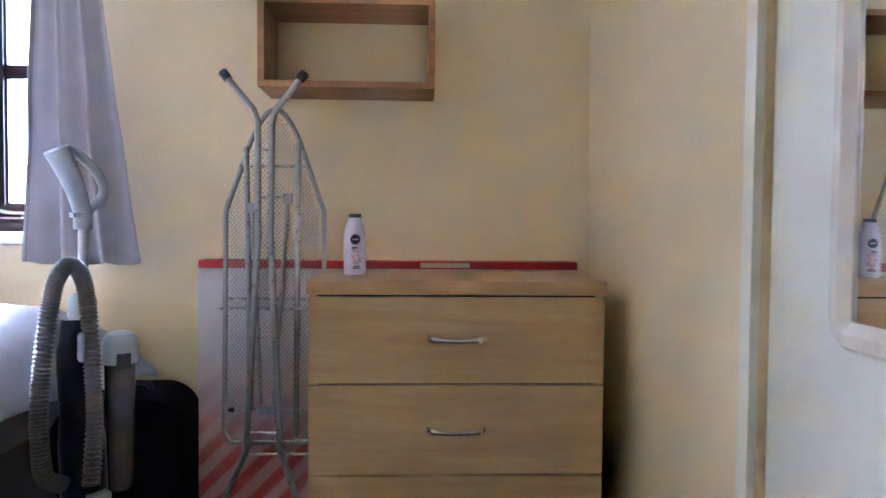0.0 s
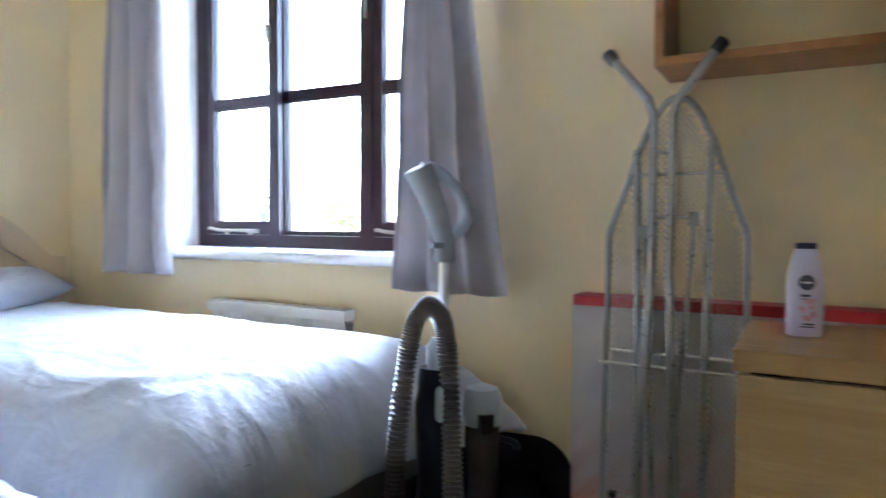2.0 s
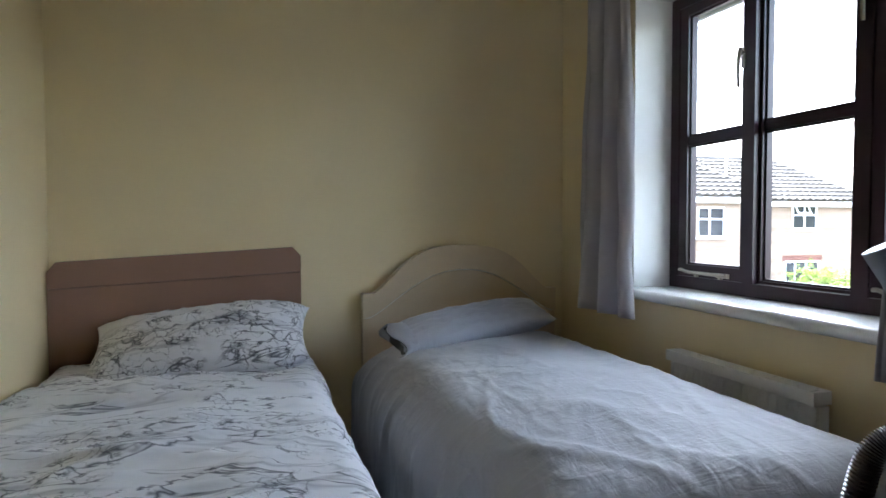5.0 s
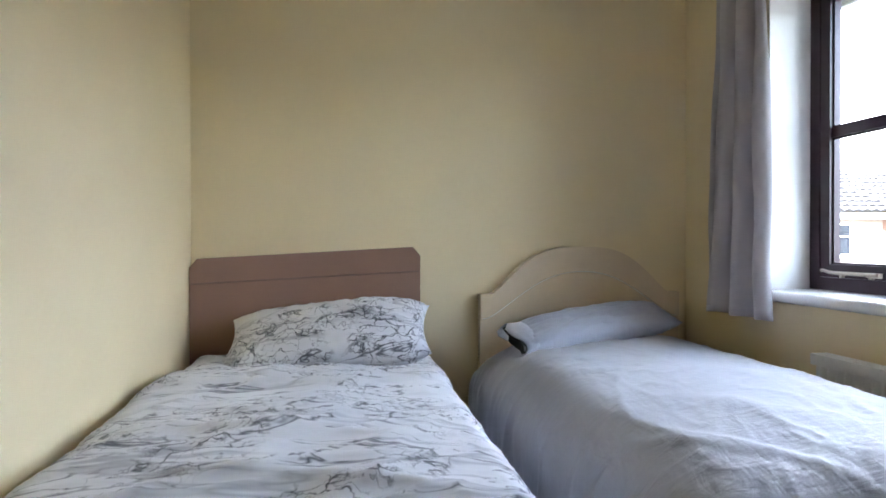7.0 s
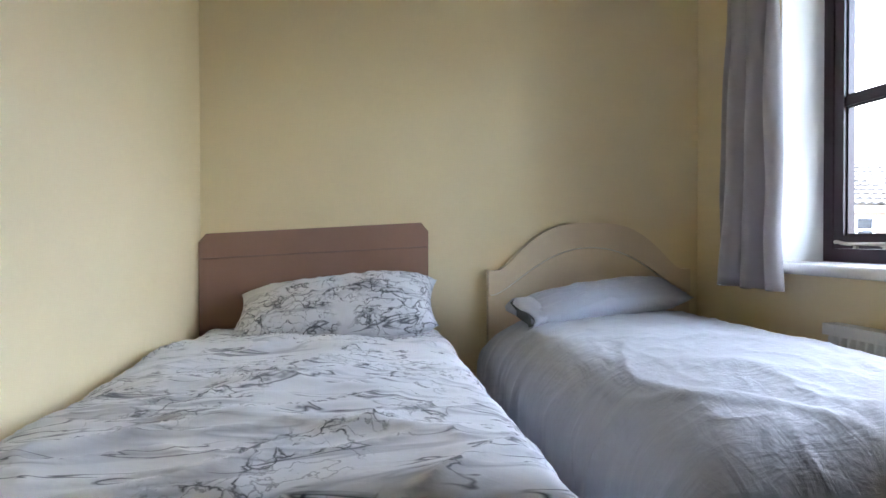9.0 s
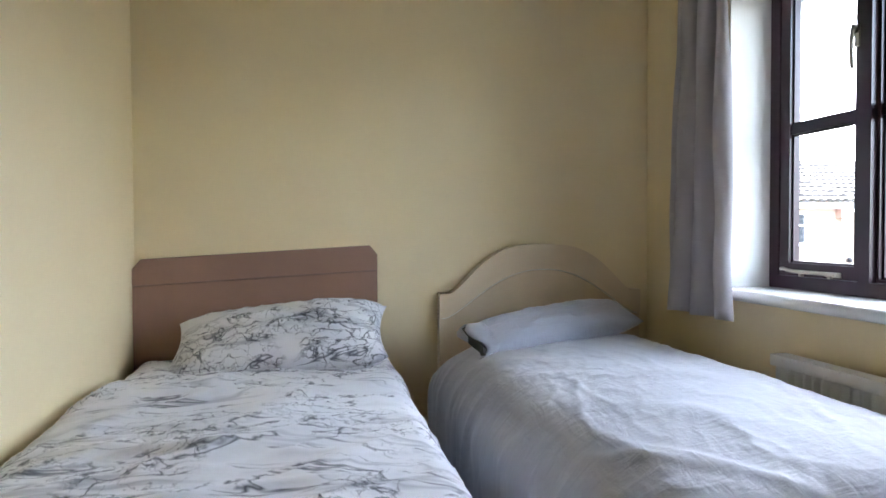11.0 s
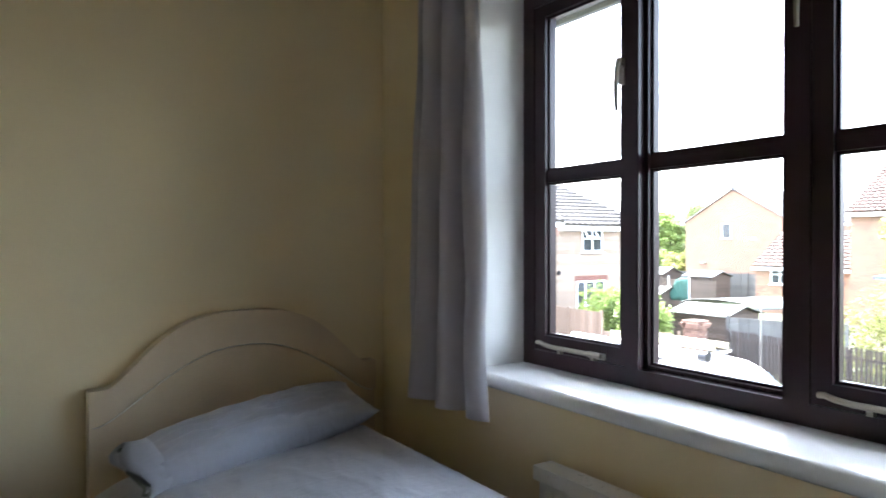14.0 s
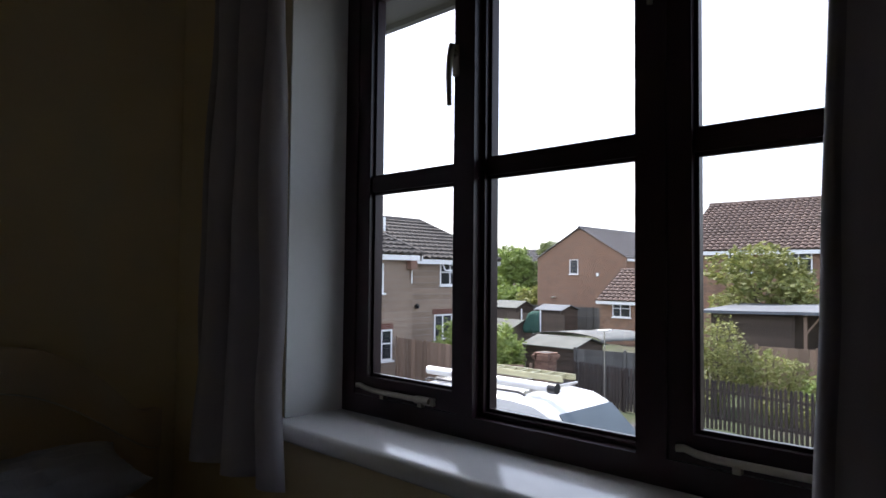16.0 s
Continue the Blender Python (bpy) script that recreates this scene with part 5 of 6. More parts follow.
def house(label, x0, x1, y0, y1, eave, ridge, along, wall, tile, over=0.25, tile_size=0.30, hip=0.0):
    """Walls with gables (or a hipped end at the far side of a roof along y), a tiled roof with its ridge along x or y, white fascias."""
    ob = empty("house", (x0 + x1) / 2, (y0 + y1) / 2, G)
    inv = ob.matrix_basis.inverted()
    if along == "y":
        xm = (x0 + x1) / 2
        outline = [(x0, G), (x1, G), (x1, eave), (xm, ridge - 0.06), (x0, eave)]
        body = slab("walls", outline, y0, y1 - hip, wall, axis="y", smooth=None)
    else:
        ym = (y0 + y1) / 2
        outline = [(y0, G), (y1, G), (y1, eave), (ym, ridge - 0.06), (y0, eave)]
        body = slab("walls", outline, x0, x1, wall, axis="x", smooth=None)
    bm = bmesh.new()
    if along == "y":
        k = (ridge - eave) / (xm - x0)
        for xe, s in ((x0 - over, -1), (x1 + over, 1)):
            ze = eave - k * over
            roof_slope(bm, (xe, y0 - 0.12, ze), (xe, y1 + (over if hip else 0.12), ze), (xm, y0 - 0.12, ridge), (xm, y1 + 0.12 - hip, ridge), tile_size, tile_size)
            if hip:
                sweep(bm, [(xe, y1 + over, ze + 0.06), (xm, y1 + 0.12 - hip, ridge + 0.03)], 0.10, 8)
        if hip:
            roof_slope(bm, (x0 - over, y1 + over, ze), (x1 + over, y1 + over, ze), (xm, y1 + 0.12 - hip, ridge), (xm + 0.01, y1 + 0.12 - hip, ridge), tile_size, tile_size)
        sweep(bm, [(xm, y0 - 0.12, ridge + 0.02), (xm, y1 + 0.12 - hip, ridge + 0.02)], 0.13, 8)
    else:
        k = (ridge - eave) / (ym - y0)
        for ye in (y0 - over, y1 + over):
            ze = eave - k * over
            roof_slope(bm, (x0 - 0.12, ye, ze), (x1 + 0.12, ye, ze), (x0 - 0.12, ym, ridge), (x1 + 0.12, ym, ridge), tile_size, tile_size)
        sweep(bm, [(x0 - 0.12, ym, ridge + 0.02), (x1 + 0.12, ym, ridge + 0.02)], 0.13, 8)
    roof = finish("roof", bm, tile)
    bm, bs = bmesh.new(), bmesh.new()
    ze = eave - k * over
    if along == "y":
        brick_of(bm, x1 + over - 0.03, x1 + over, y0 - 0.1, y1 + 0.1, ze - 0.19, ze - 0.01)
        brick_of(bs, x1 + 0.001, x1 + over - 0.03, y0 - 0.1, y1 + 0.1, ze - 0.17, ze - 0.15)
    else:
        brick_of(bm, x0 - 0.1, x1 + 0.1, y0 - over, y0 - over + 0.03, ze - 0.19, ze - 0.01)
        brick_of(bs, x0 - 0.1, x1 + 0.1, y0 - over + 0.03, y0 - 0.001, ze - 0.17, ze - 0.15)
    fascia = finish("fascia", bm, M_UPVC)
    soff = finish("eave_board", bs, M_UPVC)
    made = [body, roof, fascia, soff]
    if hip:
        made.append(block("walls", x0, x1, y1 - hip + 0.001, y1, G, eave, wall))
        made.append(block("fascia", x0 - 0.1, x1 + over, y1 + over - 0.03, y1 + over, ze - 0.19, ze - 0.01, M_UPVC))
    for q in made:
        q.parent, q.matrix_parent_inverse = ob, inv
    tagged(ob, label, "house")
    return ob


def child(ob, top):
    ob.parent, ob.matrix_parent_inverse = top, top.matrix_basis.inverted()
    return ob


# buff brick pair on the far side of the yard
h = house("buff brick house with a brown-grey pantiled roof", -24.5, -17.75, 4.0, 17.5, 2.14, 4.12, "y", M_BUFF, M_TILE_GREY, hip=2.6)
far_window(h, -17.75, 15.05, 0.68, 90, 1.08, 1.0, (0.45,), 0.6)
far_window(h, -17.75, 15.6, -1.62, 90, 0.95, 1.05, (0.5,), 0.55)
child(block("lintel", -17.75, -17.735, 15.5, 16.6, -0.56, -0.36, M_SOLDIER), h)
child(block("corbel", -17.75, -17.52, 17.2, 17.5, 1.50, 1.92, M_PILLAR, bevel=0.02), h)
child(tube("overflow_pipe", [(-17.71, 17.42, 1.45), (-17.71, 17.42, 1.0)], 0.025, M_UPVC, sides=8), h)
h = house("buff brick house with a lower pantiled roof", -24.6, -19.0, 17.51, 23.4, 2.06, 3.65, "y", M_BUFF, M_TILE_GREY, hip=1.8)
far_window(h, -19.0, 20.15, 0.90, 90, 1.15, 0.95, (0.5,), 0.55, True)
far_window(h, -19.0, 19.85, -2.0, 90, 1.6, 1.75, (0.3, 0.62), 0.45)
child(block("lintel", -19.0, -18.985, 19.75, 21.6, -0.24, -0.04, M_SOLDIER), h)
child(lathe("wall_lamp", [(0.05, 0), (0.09, 0.05), (0.09, 0.12), (0.03, 0.18)], M_BLACK, at=(-18.92, 18.85, 0.02), sides=10), h)
child(tube("vent_pipe", [(-20.6, 18.6, 2.7), (-20.6, 18.6, 3.6)], 0.05, M_UPVC, sides=8), h)

# gable-ended red brick house
h = house("red-brown brick house, gable end on, dark tiled roof", -31.5, -23.8, 44.0, 58.0, 2.72, 4.98, "y", M_REDBRICK, M_TILE_DARK, 0.15)
far_window(h, -28.52, 44.0, 1.50, 0, 0.75, 1.1, ())
child(block("wall_box", -26.2, -26.0, 43.9, 44.0, 1.35, 1.6, M_UPVC), h)
child(lathe("satellite_dish", [(0.02, 0), (0.18, 0.03), (0.24, 0.09)], M_UPVC, at=(-29.9, 43.85, -0.35), sides=14), h)
child(block("bay", -23.8, -23.1, 46.0, 48.0, 1.4, 2.7, M_UPVC), h)

# low pantiled building
h = house("single-storey brick house with a red pantiled roof", -21.2, -16.2, 36.0, 41.5, 0.08, 1.7, "x", M_REDBRICK, M_TILE_RED, 0.3, 0.34)
far_window(h, -20.35, 36.0, -1.02, 0, 1.15, 0.93, (0.45,), 0.55)

# terrace behind the summerhouse
h = house("long brick terrace with a red-brown pantiled roof", -15.4, 6.0, 34.0, 42.4, 2.80, 5.35, "x", M_REDBRICK, M_TILE_RED, 0.3)
for x in (-12.95, -10.4, -6.9, -4.3):
    far_window(h, x, 34.0, 1.58, 0, 1.12, 1.08, (0.5,), 0.6)
h = house("distant pale house seen between the trees", -55.0, -47.0, 66.0, 73.0, 2.2, 4.6, "x", M_BUFF, M_TILE_DARK)
far_window(h, -49.6, 66.0, 0.3, 0, 1.3, 1.3, (0.5,))


def leafy(name, parent, blobs, count, size, mat, seed, flat=0.5):
    """Many small bent leaves in uneven clumps; blobs: centre and radii."""
    rnd = random.Random(seed)
    off = Vector((seed * 3.3, seed, 0))
    total = sum(q[3] * q[4] * q[5] for q in blobs)
    vs, fs = [], []
    for (cx, cy, cz, rx, ry, rz) in blobs:
        n = int(count * rx * ry * rz / total)
        k = 0
        tries = 0
        while k < n and tries < n * 12:
            tries += 1
            d = Vector((rnd.gauss(0, 1), rnd.gauss(0, 1), rnd.gauss(0, 1))).normalized()
            f = 1 + 0.45 * noise.noise(d * 2.4 + off)
            r = f * (0.45 + 0.55 * rnd.random() ** 0.5)
            p = Vector((cx + d.x * r * rx, cy + d.y * r * ry, cz + d.z * r * rz))
            if p.z < G + 0.03 or noise.noise(p * (1.6 / max(0.3, rx * 0.5)) + off) < 0.0:
                continue
            k += 1
            a = Vector((rnd.gauss(0, 1), rnd.gauss(0, 1), rnd.gauss(0, flat))).normalized()
            b = a.orthogonal().normalized()
            b = (b + 0.6 * a.cross(b) * rnd.gauss(0, 1)).normalized()
            s = size * (0.6 + 0.8 * rnd.random())
            i = len(vs)
            vs += [p - a * s, p + b * s * 0.42 + a.cross(b) * s * 0.12, p + a * s, p - b * s * 0.42 + a.cross(b) * s * 0.12]
            fs += [(i, i + 1, i + 2), (i, i + 2, i + 3)]
    me = bpy.data.meshes.new(name)
    me.from_pydata(vs, [], fs)
    me.materials.append(mat)
    ob = new(name, me)
    tagged(ob, kind="stuff")
    return child(ob, parent)


def shrub(x, y, r, top, mat, seed, count, label, size=0.07, stems=7):
    ob = empty("shrub", x, y, G)
    rnd = random.Random(seed)
    hh = top - G
    blobs = [(x, y, G + hh * 0.5, r, r * 0.8, hh * 0.5)]
    for k in range(stems):
        a = rnd.random() * 6.28
        blobs.append((x + r * 0.65 * math.cos(a), y + r * 0.5 * math.sin(a), G + hh * (0.35 + 0.45 * rnd.random()), r * 0.42, r * 0.42, hh * 0.28))
    bm = bmesh.new()
    for bl in blobs:
        sweep(bm, spline([(x, y, G), (x * 0.5 + bl[0] * 0.5 + 0.1 * rnd.random(), y * 0.5 + bl[1] * 0.5, G + hh * 0.2), (bl[0], bl[1], bl[2] + bl[5] * 0.7)], 4), [0.03 - 0.0025 * i for i in range(9)], 6)
    child(finish("stem", bm, M_BARK), ob)
    leafy("leaf", ob, blobs, count, size, mat, seed)
    return tagged(ob, label, "shrub", "garden shrubs")


def tree(x, y, crown, top, mat, seed, count, label, size=0.12, low=0.35, base=G):
    ob = empty("tree", x, y, base)
    rnd = random.Random(seed)
    hh = top - base
    fork = base + hh * low
    blobs = []
    bm = bmesh.new()
    trunk = spline([(x, y, base), (x + 0.1, y, base + hh * 0.2), (x - 0.05, y, fork), (x, y, base + hh * 0.8)], 5)
    sweep(bm, trunk, [0.16 * hh / 6 * (1 - 0.75 * i / (len(trunk) - 1)) for i in range(len(trunk))], 8)
    for k in range(11):
        a, t = k * 2.4 + rnd.random(), rnd.random()
        z0 = fork + (top - fork) * 0.55 * t
        ln = crown * (0.55 + 0.45 * rnd.random()) * (1 - 0.35 * t)
        end = (x + ln * 0.8 * math.cos(a), y + ln * 0.8 * math.sin(a), z0 + hh * (0.10 + 0.22 * rnd.random()))
        limb = spline([(x, y, z0), ((x + end[0]) / 2, (y + end[1]) / 2, z0 + 0.35 * (end[2] - z0)), end], 5)
        sweep(bm, limb, [0.06 * hh / 6 * (1 - 0.8 * i / (len(limb) - 1)) for i in range(len(limb))], 6)
        q = crown * (0.30 + 0.16 * rnd.random())
        blobs.append((*end, q, q, q * 0.8))
    blobs.append((x, y, top - hh * 0.13, crown * 0.5, crown * 0.5, hh * 0.13))
    child(finish("trunk", bm, M_BARK, smooth=60), ob)
    leafy("leaf", ob, blobs, count, size, mat, seed)
    return tagged(ob, label, "tree", "trees beyond the gardens")


shrub(-16.1, 18.1, 0.85, -0.15, M_LEAF, 3, 5200, "bright green leafy hedge bush in a garden")
shrub(-14.5, 18.3, 0.95, -0.2, M_LEAF, 13, 4600, "bright green leafy hedge bush in a garden")
shrub(-8.7, 21.3, 1.15, 0.05, M_LEAF_YELLOW, 4, 3800, "loose yellow-green shrub behind the picket fence", 0.06, 12)
shrub(-7.1, 21.6, 1.05, -0.75, M_LEAF_YELLOW, 5, 2500, "rounded yellow-green shrub behind the picket fence", 0.06)
shrub(-10.4, 21.8, 0.6, -0.35, M_LEAF_YELLOW, 6, 1400, "thin pale shrub by the grey fence", 0.06)
shrub(-5.3, 21.2, 0.9, -1.2, M_LEAF, 8, 2400, "low green shrub behind the picket fence", 0.06)
shrub(-6.2, 20.4, 0.9, -1.75, M_LEAF_YELLOW, 9, 2200, "low green shrub behind the picket fence", 0.05)
shrub(-8.8, 20.5, 0.9, -1.75, M_LEAF_YELLOW, 19, 2200, "low green shrub behind the picket fence", 0.05)
tree(-10.0, 29.5, 2.3, 2.75, M_LEAF_YELLOW, 7, 5600, "spreading yellow-green tree behind the summerhouse", 0.115)
tree(-40.5, 52.0, 3.4, 4.3, M_LEAF, 21, 8000, "dense green tree beside the gable-ended house", 0.17, 0.15)
tree(-36.5, 53.0, 2.6, 4.6, M_LEAF_DULL, 22, 7000, "dense green tree beside the gable-ended house", 0.17, 0.15)
tree(-44.5, 54.0, 3.2, 3.6, M_LEAF_DULL, 23, 7000, "dull green tree at the end of the gardens", 0.17, 0.15)
tree(-33.5, 57.0, 2.6, 5.4, M_LEAF_DULL, 24, 8000, "dull green tree behind the gable-ended house", 0.17, 0.2)
tree(-51.0, 55.0, 3.4, 3.4, M_LEAF, 25, 6000, "green tree at the end of the gardens", 0.17, 0.15)
shrub(-37.0, 47.5, 2.0, 0.6, M_LEAF, 31, 2600, "leafy bush against the far fences", 0.2)
shrub(-33.6, 46.5, 1.6, 0.35, M_LEAF_YELLOW, 32, 2200, "leafy bush against the far fences", 0.2)


def shed(label, x0, x1, y0, y1, eave, ridge, boards, felt, along="x", parts_apart=False):
    """A garden shed of overlapping boards with a felted pitched roof."""
    ob = empty("garden_shed", (x0 + x1) / 2, (y0 + y1) / 2, G)
    n = int((eave - G) / 0.14)
    step = (eave - G) / n
    if along == "x":
        ym = (y0 + y1) / 2
        core = slab("shed_wall", [(y0 + 0.03, G), (y1 - 0.03, G), (y1 - 0.03, eave), (ym, ridge - 0.04), (y0 + 0.03, eave)], x0 + 0.03, x1 - 0.03, boards, axis="x", smooth=None)
    else:
        xm = (x0 + x1) / 2
        core = slab("shed_wall", [(x0 + 0.03, G), (x1 - 0.03, G), (x1 - 0.03, eave), (xm, ridge - 0.04), (x0 + 0.03, eave)], y0 + 0.03, y1 - 0.03, boards, axis="y", smooth=None)
    child(core, ob)
    me = None
    for k in range(n):
        z = G + k * step
        if me is None:
            bm = bmesh.new()
            for q in ((x0, x1, y0, y0 + 0.022), (x0, x1, y1 - 0.022, y1)):
                vs = brick_of(bm, q[0], q[1], q[2], q[3], 0.004, step - 0.004)
            for q in ((x0, x0 + 0.022), (x1 - 0.022, x1)):
                brick_of(bm, q[0], q[1], y0 + 0.023, y1 - 0.023, 0.004, step - 0.004)
            b0 = finish("board", bm, boards)
            me = b0.data
        else:
            b0 = new("board", me)
        b0.matrix_basis = Matrix.Translation((0, 0, z))
        child(b0, ob)
    bm = bmesh.new()
    t, o = 0.03, 0.14
    if along == "x":
        k = (ridge - eave) / (ym - y0)
        for s in (-1, 1):
            ye, ze = (y0 - o if s < 0 else y1 + o), eave - k * o
            vs = [bm.verts.new(p) for p in ((x0 - o, ye, ze), (x1 + o, ye, ze), (x1 + o, ym, ridge), (x0 - o, ym, ridge), (x0 - o, ye, ze + t), (x1 + o, ye, ze + t), (x1 + o, ym, ridge + t), (x0 - o, ym, ridge + t))]
            for q in ((0, 1, 2, 3), (7, 6, 5, 4), (0, 4, 5, 1), (1, 5, 6, 2), (3, 2, 6, 7), (0, 3, 7, 4)):
                bm.faces.new([vs[i] for i in q])
    else:
        k = (ridge - eave) / (xm - x0)
        for s in (-1, 1):
            xe, ze = (x0 - o if s < 0 else x1 + o), eave - k * o
            vs = [bm.verts.new(p) for p in ((xe, y0 - o, ze), (xe, y1 + o, ze), (xm, y1 + o, ridge), (xm, y0 - o, ridge), (xe, y0 - o, ze + t), (xe, y1 + o, ze + t), (xm, y1 + o, ridge + t), (xm, y0 - o, ridge + t))]
            for q in ((0, 1, 2, 3), (7, 6, 5, 4), (0, 4, 5, 1), (1, 5, 6, 2), (3, 2, 6, 7), (0, 3, 7, 4)):
                bm.faces.new([vs[i] for i in q])
    child(finish("shed_roof", bm, felt), ob)
    return tagged(ob, label, "shed", "garden sheds")


shed("dark wooden garden shed with a pale felted roof", -14.4, -12.5, 19.7, 21.5, -1.0, -0.76, M_SHEDWOOD, M_FELT)
shed("small dark shed with a felted roof", -20.6, -18.9, 24.6, 26.2, -1.0, -0.7, M_SHEDWOOD, M_FELT)
shed("dark garden shed in the far gardens", -30.8, -28.6, 37.5, 39.5, -0.85, -0.45, M_SHEDWOOD, M_FELT)
shed("dark garden shed in the far gardens", -27.6, -25.6, 38.5, 40.5, -0.95, -0.65, M_SHEDWOOD, M_FELTDARK)


def panel_fence(label, x0, y0, x1, y1, height, mat, name="garden_fence", pitch=1.8, board=0.15):
    """Close boards between posts."""
    ob = empty(name, x0, y0, G)
    length = math.hypot(x1 - x0, y1 - y0)
    turn = math.degrees(math.atan2(y1 - y0, x1 - x0))
    ob.matrix_basis = pose(x0, y0, G, 0, 0, turn)
    bm = bmesh.new()
    brick_of(bm, 0.004, board - 0.004, -0.012, 0.012, 0.03, height)
    first = finish("board", bm, mat)
    n = int(length / board)
    for k in range(n):
        q = first if k == 0 else new("board", first.data)
        q.parent = ob
        q.matrix_basis = Matrix.Translation((k * board, 0.006 * (k % 2), 0.0))
    m = max(1, round(length / pitch))
    bm = bmesh.new()
    brick_of(bm, -0.045, 0.045, -0.06, -0.016, 0.0, height + 0.06)
    post = finish("post", bm, mat)
    for k in range(m + 1):
        q = post if k == 0 else new("post", post.data)
        q.parent = ob
        q.matrix_basis = Matrix.Translation((k * length / m, 0, 0))
    bm = bmesh.new()
    for z in (0.3, height - 0.25):
        brick_of(bm, 0, length, 0.02, 0.05, z, z + 0.08)
    q = finish("rail", bm, mat)
    q.parent = ob
    return tagged(ob, label, "fence")


panel_fence("brown close-boarded garden fence beside the house", -17.6, 16.7, -14.4, 16.3, 1.75, M_FENCE, board=0.2)
panel_fence("lower brown close-boarded fence by the yard", -14.4, 16.3, -12.8, 17.8, 1.2, M_FENCE, board=0.2)
panel_fence("grey weathered panel fence between two gardens", -12.3, 19.5, -9.3, 20.35, 1.6, M_GREYWOOD, board=0.3)
panel_fence("dark red-brown panel fence behind the shrubs", -8.2, 23.6, -3.0, 23.9, 1.75, M_FENCE, board=0.3)
panel_fence("weathered fence along the far gardens", -31.0, 42.0, -21.5, 42.0, 1.75, M_GREYWOOD, board=0.4)
panel_fence("dark fence across the far gardens", -36.0, 36.0, -24.0, 36.5, 1.5, M_SHEDWOOD, board=0.4)


# ---- picket fence ----
def picket_fence(x0, y0, x1, y1):
    ob = empty("picket_fence", x0, y0, G)
    length = math.hypot(x1 - x0, y1 - y0)
    ob.matrix_basis = pose(x0, y0, G, 0, 0, math.degrees(math.atan2(y1 - y0, x1 - x0)))
    first = slab("picket", [(0.0, 0.05), (0.072, 0.05), (0.072, 1.26), (0.036, 1.30), (0.0, 1.26)], -0.01, 0.01, M_PICKET, axis="y", smooth=None)
    rnd = random.Random(2)
    for k in range(int(length / 0.115)):
        q = first if k == 0 else new("picket", first.data)
        q.parent = ob
        q.matrix_basis = pose(k * 0.115, 0, rnd.uniform(-0.02, 0.015), 0, rnd.uniform(-0.8, 0.8), 0)
    bm = bmesh.new()
    for z in (0.3, 0.98):
        brick_of(bm, 0, length, 0.012, 0.045, z, z + 0.07)
    finish("rail", bm, M_PICKET, ob)
    post = block("post", -0.04, 0.04, 0.047, 0.13, 0.0, 1.2, M_PICKET)
    for k in range(int(length / 1.8) + 1):
        q = post if k == 0 else new("post", post.data)
        q.parent = ob
        q.matrix_basis = Matrix.Translation((k * 1.8, 0, 0))
    return tagged(ob, "dark brown wooden picket fence along the yard", "fence")


picket_fence(-12.1, 19.05, -2.0, 17.9)


# ---- brick pillar at the end of the fence ----
pillar = empty("brick_pillar", -12.6, 18.3, G)
one = block("brick", -0.105, 0.105, -0.05, 0.05, 0.0, 0.065, M_PILLAR, bevel=0.004)
first = True
for k in range(21):
    wide = (0.24, 0.29, 0.32, 0.27)[max(0, k - 17)]
    for s, side in [(s, side) for s in range(4) for side in (0.105, 0.32)]:
        q = one if first else new("brick", one.data)
        first = False
        q.parent = pillar
        q.matrix_basis = pose(0, 0, k * 0.075, 0, 0, 90 * s) @ pose(wide - side, -wide + 0.05, 0)
q = block("core", -0.19, 0.19, -0.19, 0.19, 0.0, 1.57, M_GREYWOOD)
q.parent = pillar
tagged(pillar, "red brick gate pillar with a stepped cap", "pillar")

# ---- washing line post ----
wp = empty("washing_line_post", -10.1, 17.5, G)
for q in (tube("post", [(0, 0, 0), (0, 0, 2.45)], 0.016, M_STEEL, sides=10), tube("cross_arm", [(-0.2, 0, 2.42), (0.2, 0, 2.46)], 0.026, M_UPVC, sides=8)):
    q.parent = wp
tagged(wp, "white washing line post with a cross arm", "post")

# ---- summerhouse with a flat felted roof and an open end ----
sh = empty("summerhouse", -8.0, 26.5, G)
bm = bmesh.new()
vs = [bm.verts.new(p) for p in ((-10.5, 24.65, 0.06), (-4.4, 24.65, 0.20), (-4.4, 28.6, 0.34), (-10.5, 28.6, 0.22), (-10.5, 24.65, 0.16), (-4.4, 24.65, 0.30), (-4.4, 28.6, 0.44), (-10.5, 28.6, 0.32))]
for q in ((3, 2, 1, 0), (4, 5, 6, 7), (0, 1, 5, 4), (1, 2, 6, 5), (2, 3, 7, 6), (3, 0, 4, 7)):
    bm.faces.new([vs[i] for i in q])
child(finish("felt_roof", bm, M_FELTDARK), sh)
one = None
for k in range(18):
    z = G + 0.02 + k * 0.147
    if one is None:
        bm = bmesh.new()
        brick_of(bm, -10.2, -7.55, 25.0, 25.025, 0.0, 0.142)
        one = finish("board", bm, M_SHEDWOOD)
        q = one
    else:
        q = new("board", one.data)
    q.matrix_basis = Matrix.Translation((0, 0.006 * (k % 2), z))
    child(q, sh)
child(block("back_wall", -10.2, -4.6, 28.2, 28.26, G, 0.2, M_SHEDWOOD), sh)
child(block("side_wall", -10.2, -10.14, 25.03, 28.2, G, 0.1, M_SHEDWOOD), sh)
child(block("inner_wall", -7.55, -7.49, 25.03, 28.2, G, 0.14, M_SHEDWOOD), sh)
for x in (-7.2, -4.7):
    child(block("post", x, x + 0.1, 24.95, 25.05, G, 0.14, M_FENCE), sh)
child(tube("brace", [(-7.15, 25.0, -0.5), (-6.7, 25.0, 0.1)], 0.035, M_FENCE, sides=6), sh)
